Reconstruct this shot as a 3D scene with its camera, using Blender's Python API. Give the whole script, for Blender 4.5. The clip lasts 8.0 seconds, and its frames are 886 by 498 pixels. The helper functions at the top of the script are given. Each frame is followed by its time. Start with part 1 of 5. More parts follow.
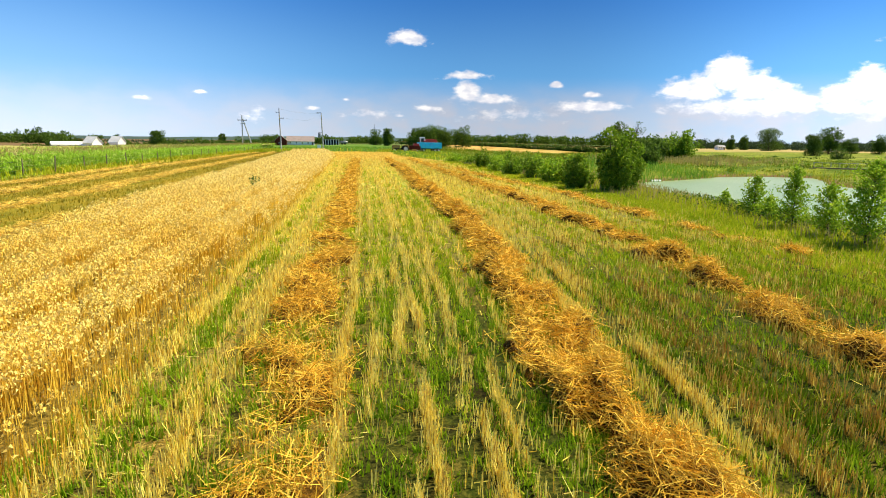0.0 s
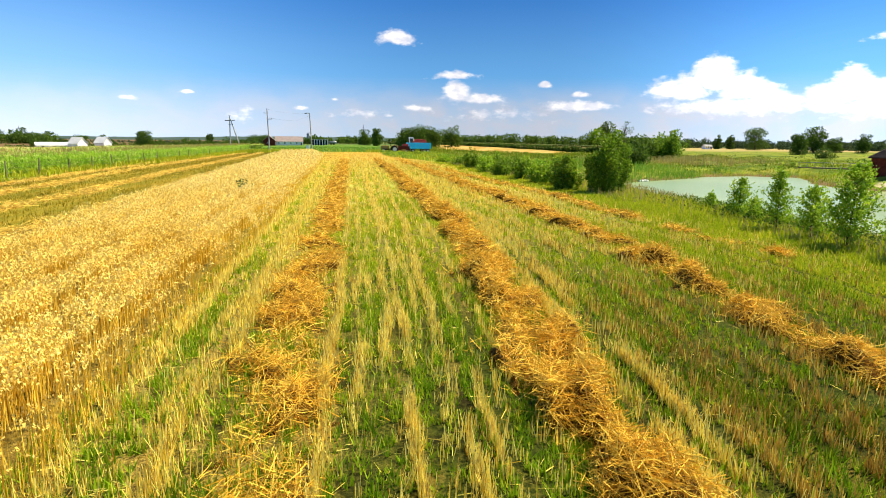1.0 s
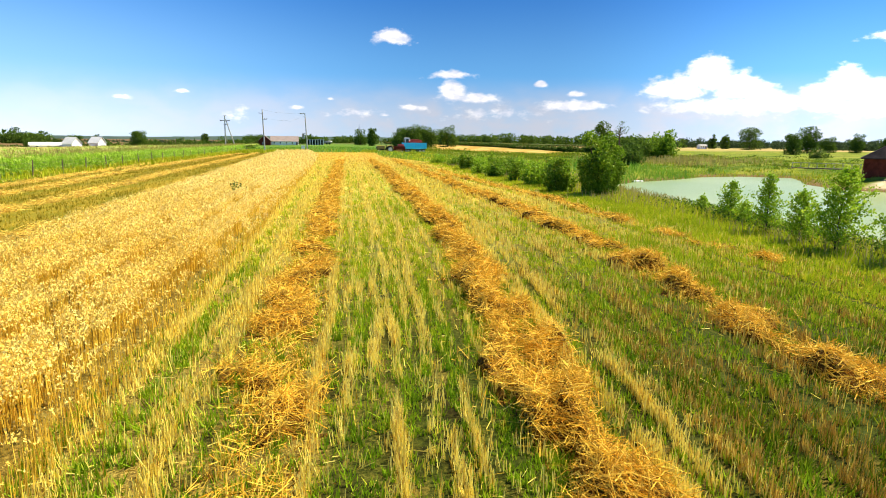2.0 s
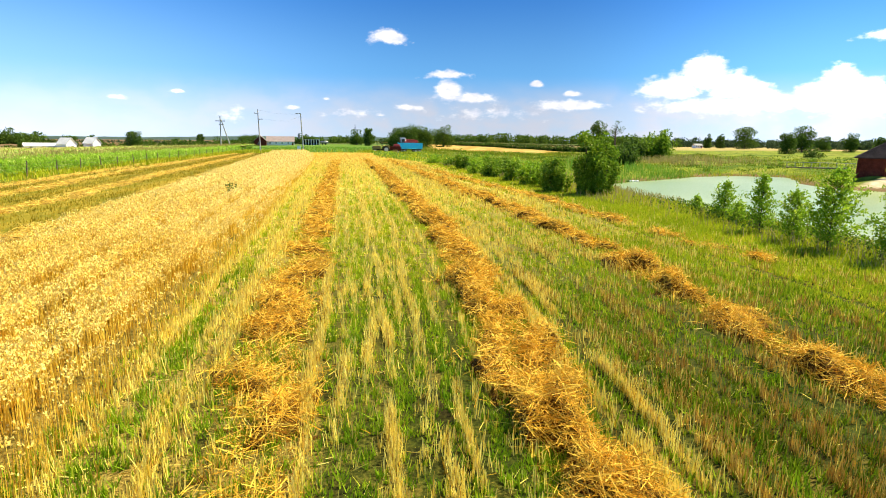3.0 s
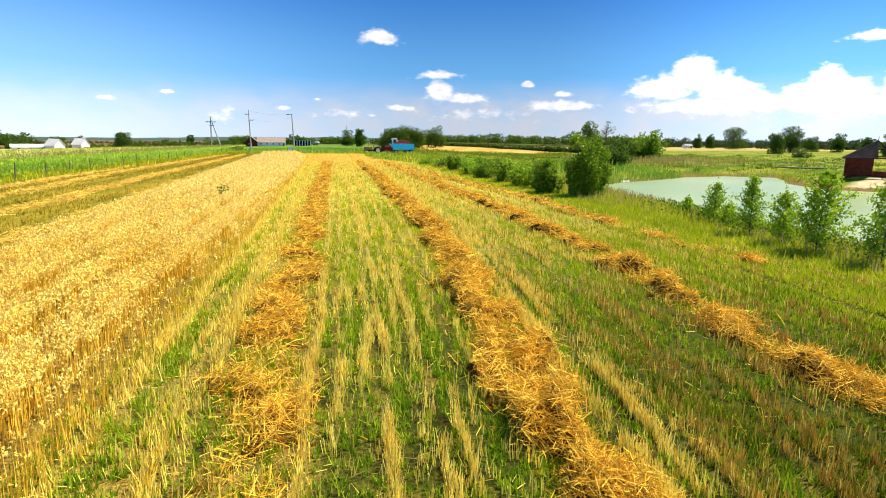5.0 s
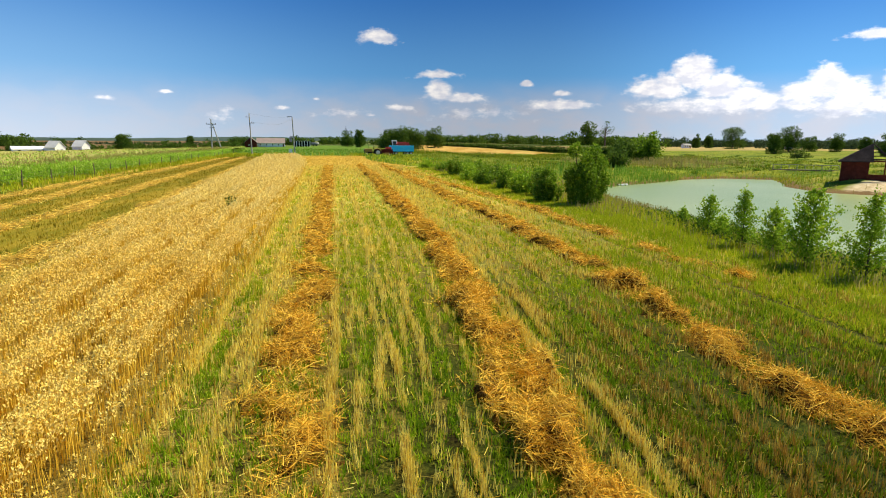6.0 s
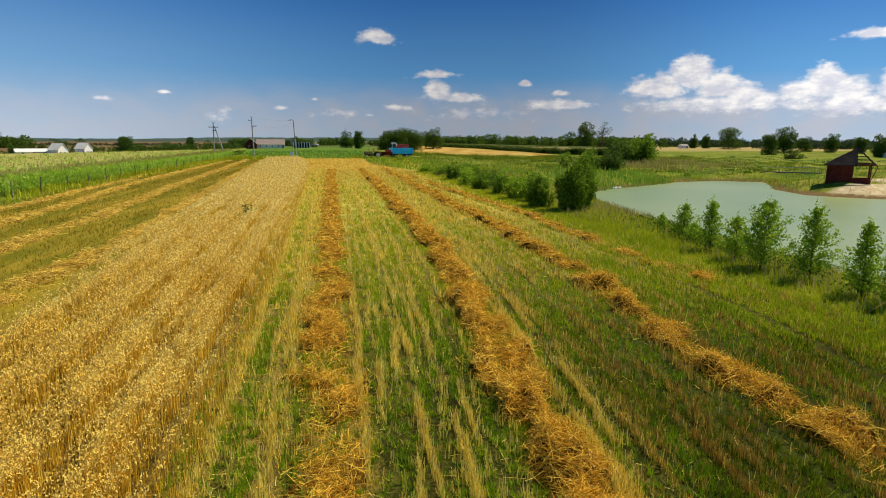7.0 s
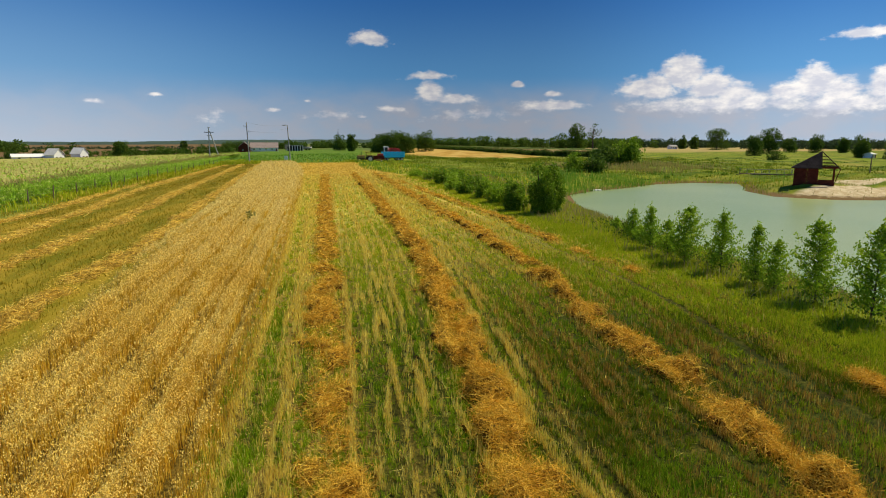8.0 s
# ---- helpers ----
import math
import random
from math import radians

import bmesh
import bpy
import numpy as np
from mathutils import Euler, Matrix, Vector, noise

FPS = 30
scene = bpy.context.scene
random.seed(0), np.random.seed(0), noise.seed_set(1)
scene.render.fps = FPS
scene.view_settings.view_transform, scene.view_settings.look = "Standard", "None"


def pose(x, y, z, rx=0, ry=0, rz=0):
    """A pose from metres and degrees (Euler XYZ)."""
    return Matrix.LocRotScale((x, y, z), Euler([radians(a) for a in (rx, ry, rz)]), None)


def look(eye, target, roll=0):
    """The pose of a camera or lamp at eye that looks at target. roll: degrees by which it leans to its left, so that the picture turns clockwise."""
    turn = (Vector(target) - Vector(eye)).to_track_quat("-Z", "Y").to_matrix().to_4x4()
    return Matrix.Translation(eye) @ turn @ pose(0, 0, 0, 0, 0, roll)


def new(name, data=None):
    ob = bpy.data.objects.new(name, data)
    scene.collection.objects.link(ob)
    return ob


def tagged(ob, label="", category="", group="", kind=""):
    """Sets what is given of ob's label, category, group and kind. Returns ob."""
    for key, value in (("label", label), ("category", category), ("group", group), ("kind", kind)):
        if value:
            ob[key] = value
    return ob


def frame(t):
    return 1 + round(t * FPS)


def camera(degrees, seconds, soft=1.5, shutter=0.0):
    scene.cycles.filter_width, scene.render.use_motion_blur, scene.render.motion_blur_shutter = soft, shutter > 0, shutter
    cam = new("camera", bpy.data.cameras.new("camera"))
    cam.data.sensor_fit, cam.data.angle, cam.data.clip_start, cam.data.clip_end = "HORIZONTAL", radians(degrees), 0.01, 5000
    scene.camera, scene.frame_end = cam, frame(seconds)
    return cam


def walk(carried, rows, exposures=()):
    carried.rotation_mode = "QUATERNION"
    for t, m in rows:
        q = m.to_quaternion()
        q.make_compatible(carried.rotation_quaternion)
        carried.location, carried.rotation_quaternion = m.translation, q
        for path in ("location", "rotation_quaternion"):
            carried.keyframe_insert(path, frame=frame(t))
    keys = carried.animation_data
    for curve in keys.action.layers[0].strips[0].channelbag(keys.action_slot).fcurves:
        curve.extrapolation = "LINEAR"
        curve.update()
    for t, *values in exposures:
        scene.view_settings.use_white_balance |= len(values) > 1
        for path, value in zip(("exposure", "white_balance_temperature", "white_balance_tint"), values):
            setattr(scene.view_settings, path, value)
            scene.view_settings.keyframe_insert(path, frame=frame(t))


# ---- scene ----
cam = camera(75.8, 8.0, 1.0)
PATH = [
    (0, (-0.002, -0.098, 3.229), (0.276, 1.848, 2.858), 0.9),
    (0.5, (-0.005, -0.065, 3.275), (0.301, 1.877, 2.905), 0.8),
    (1, (0.068, -0.095, 3.358), (0.381, 1.845, 2.987), 0.8),
    (1.5, (0.14, -0.162, 3.481), (0.46, 1.777, 3.109), 0.8),
    (3, (0.216, -0.251, 3.602), (0.555, 1.685, 3.229), 0.7),
    (3.5, (0.237, -0.273, 3.6), (0.584, 1.661, 3.228), 0.6),
    (4, (0.185, -0.263, 3.567), (0.539, 1.67, 3.195), 0.6),
    (5.5, (0.121, -0.316, 3.96), (0.491, 1.614, 3.589), 0.6),
    (6, (-0.153, -0.958, 4.399), (0.216, 0.972, 4.026), 0.5),
    (6.5, (-0.601, -2.094, 4.807), (-0.228, -0.165, 4.435), 0.5),
    (7, (-0.754, -3.716, 5.158), (-0.381, -1.787, 4.785), 0.4),
    (7.5, (-0.766, -5.82, 5.526), (-0.385, -3.892, 5.157), 0.2),
    (8, (-0.812, -8.335, 5.957), (-0.418, -6.409, 5.588), 0.1),
]
EXPOSURES = [(0, 0.78), (1.0, 0.88), (1.7, 0.94), (3.0, 1.04), (4.2, 1.03), (5.4, 0.86), (5.8, 0.61), (6.4, 0.15), (7.0, 0.02), (8, -0.05)]
walk(cam, [(t, look(eye, target, roll)) for t, eye, target, roll in PATH], EXPOSURES)

# ---- light ----
SUN_EL, SUN_AZ = 54.0, 76.0  # degrees above the horizon; clockwise from +Y
sun = new("sun", bpy.data.lights.new("sun", "SUN"))
sun.data.energy, sun.data.angle, sun.data.color = 5.0, radians(0.5), (1.0, 0.91, 0.65)
SUN_DIR = Vector((math.sin(radians(SUN_AZ)) * math.cos(radians(SUN_EL)), math.cos(radians(SUN_AZ)) * math.cos(radians(SUN_EL)), math.sin(radians(SUN_EL))))
sun.matrix_world = look(SUN_DIR * 200, (0, 0, 0))


class Nodes:
    """Small helper that strings shader nodes together."""

    def __init__(self, tree):
        self.tree = tree

    def add(self, kind, **values):
        n = self.tree.nodes.new(kind)
        for k, v in values.items():
            setattr(n, k, v)
        return n

    def link(self, a, b):
        self.tree.links.new(a, b)

    def put(self, socket, v):
        if isinstance(v, (int, float, tuple)):
            socket.default_value = v
        else:
            self.link(v, socket)

    def math(self, op, a, b=0.0, c=0.0, clamp=False):
        n = self.add("ShaderNodeMath", operation=op, use_clamp=clamp)
        self.put(n.inputs[0], a), self.put(n.inputs[1], b), self.put(n.inputs[2], c)
        return n.outputs[0]

    def mix(self, f, a, b):
        n = self.add("ShaderNodeMix", data_type="RGBA")
        self.put(n.inputs[0], f), self.put(n.inputs[6], rgba(a)), self.put(n.inputs[7], rgba(b))
        return n.outputs[2]

    def noise(self, scale, vec=None, detail=3.0, rough=0.55):
        n = self.add("ShaderNodeTexNoise")
        n.inputs["Scale"].default_value, n.inputs["Detail"].default_value, n.inputs["Roughness"].default_value = scale, detail, rough
        if vec is not None:
            self.link(vec, n.inputs["Vector"])
        return n.outputs["Fac"]

    def step(self, v, lo, hi, a=0.0, b=1.0):
        n = self.add("ShaderNodeMapRange", interpolation_type="SMOOTHSTEP")
        for i, x in enumerate((v, lo, hi, a, b)):
            self.put(n.inputs[i], x)
        return n.outputs[0]

    def scaled(self, vec, x, y, z, offset=(0.0, 0.0, 0.0)):
        n = self.add("ShaderNodeMapping")
        self.link(vec, n.inputs[0])
        n.inputs["Scale"].default_value, n.inputs["Location"].default_value = (x, y, z), offset
        return n.outputs[0]


def rgba(c):
    return (*c, 1.0) if isinstance(c, tuple) and len(c) == 3 else c


# Sky with fair-weather clouds low above the horizon.
world = bpy.data.worlds.new("sky")
world.use_nodes = True
scene.world = world
W = Nodes(world.node_tree)
world.node_tree.nodes.clear()
sky = W.add("ShaderNodeTexSky", sky_type="NISHITA", sun_disc=False, sun_elevation=radians(SUN_EL), sun_rotation=radians(SUN_AZ))
sky.air_density, sky.dust_density, sky.ozone_density = 1.0, 0.6, 3.0
tc = W.add("ShaderNodeTexCoord").outputs["Generated"]
sep = W.add("ShaderNodeSeparateXYZ")
W.link(tc, sep.inputs[0])
az = W.math("MULTIPLY", W.math("ARCTAN2", sep.outputs[0], sep.outputs[1]), 180 / math.pi)
el = W.math("MULTIPLY", W.math("ARCSINE", sep.outputs[2]), 180 / math.pi)
flow = W.add("ShaderNodeCombineXYZ")
W.link(az, flow.inputs[0]), W.link(W.math("MULTIPLY", el, 1.8), flow.inputs[1])
fine, broad = W.noise(0.9, flow.outputs[0], 6.0, 0.6), W.noise(0.28, flow.outputs[0], 3.0, 0.5)
# azimuth, base elevation, half width, height (degrees), density
CLOUDS = [
    (4.46, 9.26, 2.27, 1.19, 1.5),
    (9.95, 6.08, 2.4, 0.78, 1.2),
    (10.2, 4.15, 1.7, 2.0, 1.5),
    (12.91, 3.9, 2.73, 0.95, 1.1),
    (18.79, 5.29, 0.79, 0.62, 1.5),
    (22.06, 3.21, 4.08, 0.93, 1.3),
    (22.15, 4.4, 0.93, 0.51, 1.3),
    (33.6, 5.12, 2.29, 3.03, 1.8),
    (29.93, 4.49, 2.52, 1.57, 1.5),
    (31.65, 4.29, 2.15, 2.28, 1.5),
    (35.89, 4.27, 2.51, 2.31, 1.6),
    (37.94, 3.92, 2.42, 1.59, 1.4),
    (43.75, 4.16, 1.98, 2.52, 1.8),
    (41.98, 3.87, 1.98, 1.63, 1.5),
    (45.61, 3.64, 1.9, 1.85, 1.5),
    (48.42, 3.82, 1.55, 2.48, 1.4),
    (37.57, 3.07, 10.09, 1.63, 0.85),
    (45.82, 2.75, 6.27, 1.77, 0.8),
    (-19.29, 3.25, 0.85, 0.36, 0.85),
    (-14.4, 4.0, 0.76, 0.28, 0.75),
    (-4.55, 2.83, 0.95, 0.42, 1.0),
    (-9.9, 1.7, 1.4, 1.25, 0.5),
    (6.31, 3.01, 1.99, 0.48, 0.8),
    (3.55, 2.32, 0.77, 0.32, 0.6),
    (47.21, 8.2, 3.25, 0.82, 1.3),
    (14.33, 2.42, 4.87, 0.96, 0.5),
    (1.08, 2.38, 3.3, 0.64, 0.4),
    (-1.5, 3.75, 0.43, 0.32, 0.8),
]
cover = None
for ca, ce, cw, ch, dens in CLOUDS:
    u = W.math("DIVIDE", W.math("SUBTRACT", az, ca), cw)
    v = W.math("DIVIDE", W.math("SUBTRACT", el, ce), ch)
    rise = v
    # flat base, domed top
    v = W.math("ADD", W.math("MAXIMUM", v, 0.0), W.math("MULTIPLY", W.math("MAXIMUM", W.math("MULTIPLY", v, -1.0), 0.0), 3.0))
    r = W.math("SQRT", W.math("ADD", W.math("MULTIPLY", u, u), W.math("MULTIPLY", v, v)))
    body = W.step(rise, -0.25, 0.45, 0.3, 1.0)
    m = W.math("MULTIPLY", W.math("SUBTRACT", 1.0, r), W.math("MULTIPLY", body, dens))
    cover = m if cover is None else W.math("MAXIMUM", cover, m)
puff = W.math("ADD", cover, W.math("MULTIPLY", W.math("SUBTRACT", W.math("ADD", W.math("MULTIPLY", fine, 0.65), W.math("MULTIPLY", broad, 0.35)), 0.5), 1.9))
alpha = W.step(puff, 0.0, 0.6)
# the clear blue deepens with height over a pale horizon
low = W.mix(W.step(el, -0.5, 5.0), (4.9, 6.2, 7.6), (2.1, 4.5, 7.2))
high = W.mix(W.step(el, 14.0, 50.0), (0.3, 1.7, 4.9), (0.15, 0.6, 2.0))
blue = W.mix(W.step(el, 2.0, 16.0), low, high)
deep = W.add("ShaderNodeMix", data_type="RGBA", blend_type="MULTIPLY")
deep.inputs[0].default_value = 1.0
W.link(blue, deep.inputs[6]), W.link(W.mix(W.step(az, -30.0, 9.0), (1.05, 1.0, 1.0), (0.70, 0.98, 1.13)), deep.inputs[7])
tint = W.mix(0.93, sky.outputs[0], deep.outputs[2])
shade = W.step(W.noise(0.6, W.scaled(flow.outputs[0], 1, 1, 1, (0.0, -0.7, 0.0)), 4.0), 0.35, 0.7)
white = W.mix(shade, (7.4, 7.6, 8.6), (11.8, 11.3, 10.8))
# a thin milky veil low in the sky, thickest on the sunny side
veil = W.math("MULTIPLY", W.math("MULTIPLY", W.step(el, -0.5, 0.6), W.step(el, 2.4, 6.4, 1.0, 0.0)), W.math("MULTIPLY", W.step(az, -34.0, 14.0, 0.45, 1.0), W.step(broad, 0.35, 0.65, 0.55, 0.85)))
tint = W.mix(veil, tint, (5.7, 5.7, 6.4))
sky_col = W.mix(alpha, tint, white)
bg = W.add("ShaderNodeBackground")
W.link(sky_col, bg.inputs[0])
# paler towards the sides
W.link(W.math("ADD", W.step(az, -32.0, 11.0, 0.095, 0.058), W.step(az, 18.0, 46.0, 0.0, 0.035)), bg.inputs[1])
W.link(bg.outputs[0], W.add("ShaderNodeOutputWorld").inputs[0])


# ---- materials ----
def material(name, build, gloss=0.012, rough=0.8, leafy=0.0, metal=0.0, bump=None):
    """build(n, pos) gives the base colour; bump: (scale, strength, distance)."""
    m = bpy.data.materials.new(name)
    m.use_nodes = True
    t = m.node_tree
    t.nodes.clear()
    n = Nodes(t)
    out, p = n.add("ShaderNodeOutputMaterial"), n.add("ShaderNodeBsdfPrincipled")
    pos = n.add("ShaderNodeNewGeometry").outputs["Position"]
    col = build(n, pos)
    n.put(p.inputs["Base Color"], rgba(col))
    p.inputs["Roughness"].default_value, p.inputs["Metallic"].default_value, p.inputs["Specular IOR Level"].default_value = rough, metal, gloss * 5
    if bump:
        b = n.add("ShaderNodeBump")
        b.inputs["Strength"].default_value, b.inputs["Distance"].default_value = bump[1], bump[2]
        n.link(n.noise(bump[0], pos, 5.0), b.inputs["Height"])
        n.link(b.outputs[0], p.inputs["Normal"])
    shader = p.outputs[0]
    if leafy:
        tr, mx = n.add("ShaderNodeBsdfTranslucent"), n.add("ShaderNodeMixShader")
        n.put(tr.inputs[0], rgba(col))
        mx.inputs[0].default_value = leafy
        n.link(shader, mx.inputs[1]), n.link(tr.outputs[0], mx.inputs[2])
        shader = mx.outputs[0]
    n.link(shader, out.inputs[0])
    return m


def island(n):
    return n.add("ShaderNodeNewGeometry").outputs["Random Per Island"]


def varied(c1, c2, c3=None, patch=0.35, scale=0.5):
    """Colour that differs from piece to piece and in broad patches."""
    def build(n, pos):
        f = n.math("ADD", n.math("MULTIPLY", island(n), 1 - patch), n.math("MULTIPLY", n.step(n.noise(scale, pos, 2.0), 0.3, 0.7), patch))
        col = n.mix(f, c1, c2)
        return n.mix(n.step(island(n), 0.8, 1.0), col, c3) if c3 else col
    return build


def mottled(c1, c2, big=0.4, small=9.0, c3=None):
    def build(n, pos):
        f = n.math("ADD", n.math("MULTIPLY", n.noise(big, pos, 4.0), 0.5), n.math("MULTIPLY", n.noise(small, pos, 4.0), 0.5))
        col = n.mix(n.step(f, 0.35, 0.65), c1, c2)
        return n.mix(n.step(n.noise(small * 2.7, pos, 3.0), 0.58, 0.7), col, c3) if c3 else col
    return build


def painted(c, dirt=(0.12, 0.1, 0.07), amount=0.35):
    def build(n, pos):
        f = n.math("MULTIPLY", n.step(n.noise(2.2, pos, 6.0, 0.7), 0.45, 0.75), amount)
        return n.mix(f, c, dirt)
    return build


STRAW = material("straw", varied((0.68, 0.32, 0.012), (0.98, 0.73, 0.11), (0.20, 0.075, 0.005), 0.2, 3.0), leafy=0.14, rough=0.5)
# mat coloured far darker than straw: the shade in gaps between strands
MOUND_SHADED = material("shaded_straw_mat", mottled((0.035, 0.016, 0.002), (0.20, 0.095, 0.008), 3.0, 28.0, (0.48, 0.26, 0.025)), rough=0.7, bump=(38.0, 0.9, 0.05))
MOUND_PALE = material("pale_straw_mat", mottled((0.16, 0.09, 0.012), (0.46, 0.29, 0.04), 3.0, 28.0, (0.66, 0.46, 0.08)), rough=0.7, bump=(38.0, 0.9, 0.05))
PALE_STRAW = material("pale_straw", varied((0.80, 0.52, 0.07), (0.97, 0.76, 0.19), (0.58, 0.33, 0.035), 0.3, 1.6), leafy=0.3, rough=0.6)
GRASS_DEEP = material("rank_grass", varied((0.04, 0.095, 0.003), (0.25, 0.32, 0.011), (0.38, 0.22, 0.022), 0.45, 0.9), leafy=0.24, rough=0.6)
GRASS_PALE = material("dry_bank_grass", varied((0.30, 0.40, 0.010), (0.66, 0.68, 0.032), (0.82, 0.62, 0.07), 0.45, 0.3), leafy=0.3, rough=0.65)
STUBBLE_BROWN = material("weathered_stubble", varied((0.36, 0.18, 0.020), (0.84, 0.58, 0.12), (0.10, 0.045, 0.006), 0.25, 0.8), leafy=0.14, rough=0.65)
STUBBLE = material("stubble", varied((0.90, 0.67, 0.07), (0.99, 0.91, 0.27), (0.46, 0.26, 0.018), 0.2, 0.8), leafy=0.24, rough=0.6)
GRASS = material("grass", varied((0.075, 0.20, 0.005), (0.42, 0.58, 0.020), (0.56, 0.55, 0.045), 0.45, 0.9), leafy=0.3, rough=0.6)
MEADOW = material("meadow_grass", varied((0.28, 0.35, 0.010), (0.58, 0.58, 0.028), (0.70, 0.52, 0.08), 0.45, 0.3), leafy=0.35, rough=0.7)
ROUGH = material("rough_grass", varied((0.12, 0.19, 0.009), (0.34, 0.38, 0.024), (0.46, 0.35, 0.07), 0.6, 0.10), leafy=0.35, rough=0.7)
OLD_STUBBLE = material("old_stubble", varied((0.22, 0.18, 0.012), (0.50, 0.36, 0.035), (0.66, 0.46, 0.06), 0.55, 0.25), leafy=0.35, rough=0.7)
DRYGRASS = material("dry_grass", varied((0.24, 0.21, 0.05), (0.50, 0.41, 0.15), None, 0.4, 0.3), leafy=0.35, rough=0.7)
OATSTEM = material("oat_stem", varied((0.64, 0.38, 0.025), (0.97, 0.72, 0.11), (0.36, 0.19, 0.012), 0.3, 0.3), leafy=0.2, rough=0.6)
OATHEAD = material("oat_head", varied((0.80, 0.53, 0.07), (0.98, 0.81, 0.25), None, 0.35, 0.3), leafy=0.22, rough=0.65)
# paler copy of the oat head for far plants: distance paling put into colour
OATHEAD_FAR = material("far_oat_head", varied((0.86, 0.65, 0.15), (0.98, 0.86, 0.36), None, 0.35, 0.3), leafy=0.22, rough=0.65)
LEAF = material("leaf", varied((0.15, 0.30, 0.010), (0.42, 0.57, 0.035), (0.54, 0.64, 0.08), 0.2, 0.6), leafy=0.42, rough=0.45)
LEAF_DARK = material("dark_leaf", varied((0.05, 0.10, 0.012), (0.13, 0.21, 0.026), None, 0.3, 0.15), leafy=0.4, rough=0.6)
# bluish, low-contrast leaf colour with the haze over far woods painted in
LEAF_HAZY = material("hazy_far_leaf", varied((0.035, 0.065, 0.028), (0.075, 0.115, 0.045), None, 0.4, 0.05), leafy=0.3, rough=0.7)
REED = material("reed", varied((0.10, 0.27, 0.02), (0.27, 0.43, 0.05), (0.42, 0.44, 0.10), 0.5, 0.2), leafy=0.35, rough=0.6)
CORN = material("corn_leaf", varied((0.17, 0.36, 0.02), (0.47, 0.64, 0.06), (0.70, 0.74, 0.22), 0.3, 0.5), leafy=0.4, rough=0.45)
TASSEL = material("corn_tassel", varied((0.30, 0.24, 0.07), (0.48, 0.38, 0.13), None, 0.3, 0.2), leafy=0.2)
LEAF_MID = material("shrub_leaf", varied((0.09, 0.18, 0.008), (0.24, 0.37, 0.024), (0.36, 0.46, 0.06), 0.2, 0.6), leafy=0.42, rough=0.5)
BARK = material("bark", mottled((0.06, 0.045, 0.03), (0.15, 0.12, 0.085), 2.0, 18.0), bump=(30.0, 0.6, 0.02))


# ---- shape helpers ----
RNG = np.random.default_rng(7)


def strips(V):
    """A mesh of n strips from an array (n, k, 2, 3): k cross-sections of two points each."""
    n, k = V.shape[:2]
    me = bpy.data.meshes.new("strips")
    me.vertices.add(n * k * 2)
    me.vertices.foreach_set("co", V.astype(np.float32).ravel())
    base = (np.arange(n)[:, None, None] * (2 * k) + np.arange(k - 1)[None, :, None] * 2 + np.array([0, 1, 3, 2])[None, None, :]).reshape(-1, 4)
    me.loops.add(base.size)
    me.loops.foreach_set("vertex_index", base.astype(np.int32).ravel())
    me.polygons.add(len(base))
    me.polygons.foreach_set("loop_start", np.arange(0, base.size, 4, dtype=np.int32))
    me.update(calc_edges=True)
    return me


def tris(V):
    """A mesh of n single triangles from an array (n, 3, 3)."""
    n = len(V)
    me = bpy.data.meshes.new("tris")
    me.vertices.add(n * 3)
    me.vertices.foreach_set("co", V.astype(np.float32).ravel())
    me.loops.add(n * 3)
    me.loops.foreach_set("vertex_index", np.arange(n * 3, dtype=np.int32))
    me.polygons.add(n)
    me.polygons.foreach_set("loop_start", np.arange(0, n * 3, 3, dtype=np.int32))
    me.update(calc_edges=True)
    return me


def mesh_of(verts, faces):
    me = bpy.data.meshes.new("mesh")
    me.from_pydata([tuple(v) for v in verts], [], faces)
    me.update()
    return me


def put(name, me, mat, parent=None, label="", category="", group="", kind=""):
    me.name = name
    if mat:
        me.materials.clear()
        me.materials.append(mat)
    ob = new(name, me)
    if parent:
        ob.parent = parent
    return tagged(ob, label, category, group, kind)


def part(name, bm, mat, parent, label="", smooth=False):
    me = bpy.data.meshes.new(name)
    bm.to_mesh(me)
    bm.free()
    for p in me.polygons:
        p.use_smooth = smooth
    return put(name, me, mat, parent, label)


def base(name, place, turn=0.0, label="", category="", group="", kind=""):
    """The Empty that carries a thing's parts."""
    ob = new(name)
    ob.empty_display_size = 0.2
    ob.matrix_basis = pose(*place, 0, 0, turn)
    return tagged(ob, label, category, group, kind)


def unit(a):
    return a / np.maximum(np.linalg.norm(a, axis=-1, keepdims=True), 1e-9)


def blades(P, h, w, lean=0.25, curl=0.0, rng=RNG, pointed=False):
    """Upright blades at points P (n, 3): two or three cross-sections, tapering to the tip; pointed ones are single triangles."""
    n = len(P)
    a, b = rng.uniform(0, 2 * np.pi, n), rng.uniform(0, 2 * np.pi, n)
    side = np.stack([np.cos(a), np.sin(a), np.zeros(n)], 1) * (np.broadcast_to(w, n)[:, None] / 2)
    out = np.stack([np.cos(b), np.sin(b), np.zeros(n)], 1) * (np.abs(rng.normal(0, lean, n)) * h)[:, None]
    up = np.zeros((n, 3))
    up[:, 2] = h
    if pointed:
        return tris(np.stack([P - side, P + side, P + up + out], 1))
    rows = [(P, side)]
    if curl:
        rows.append((P + up * 0.6 + out * 0.35, side * 0.8))
        rows.append((P + up * (1 - curl * 0.4) + out * (1 + curl), side * 0.25))
    else:
        rows.append((P + up + out, side * 0.55))
    return strips(np.stack([np.stack([c - s, c + s], 1) for c, s in rows], 1))


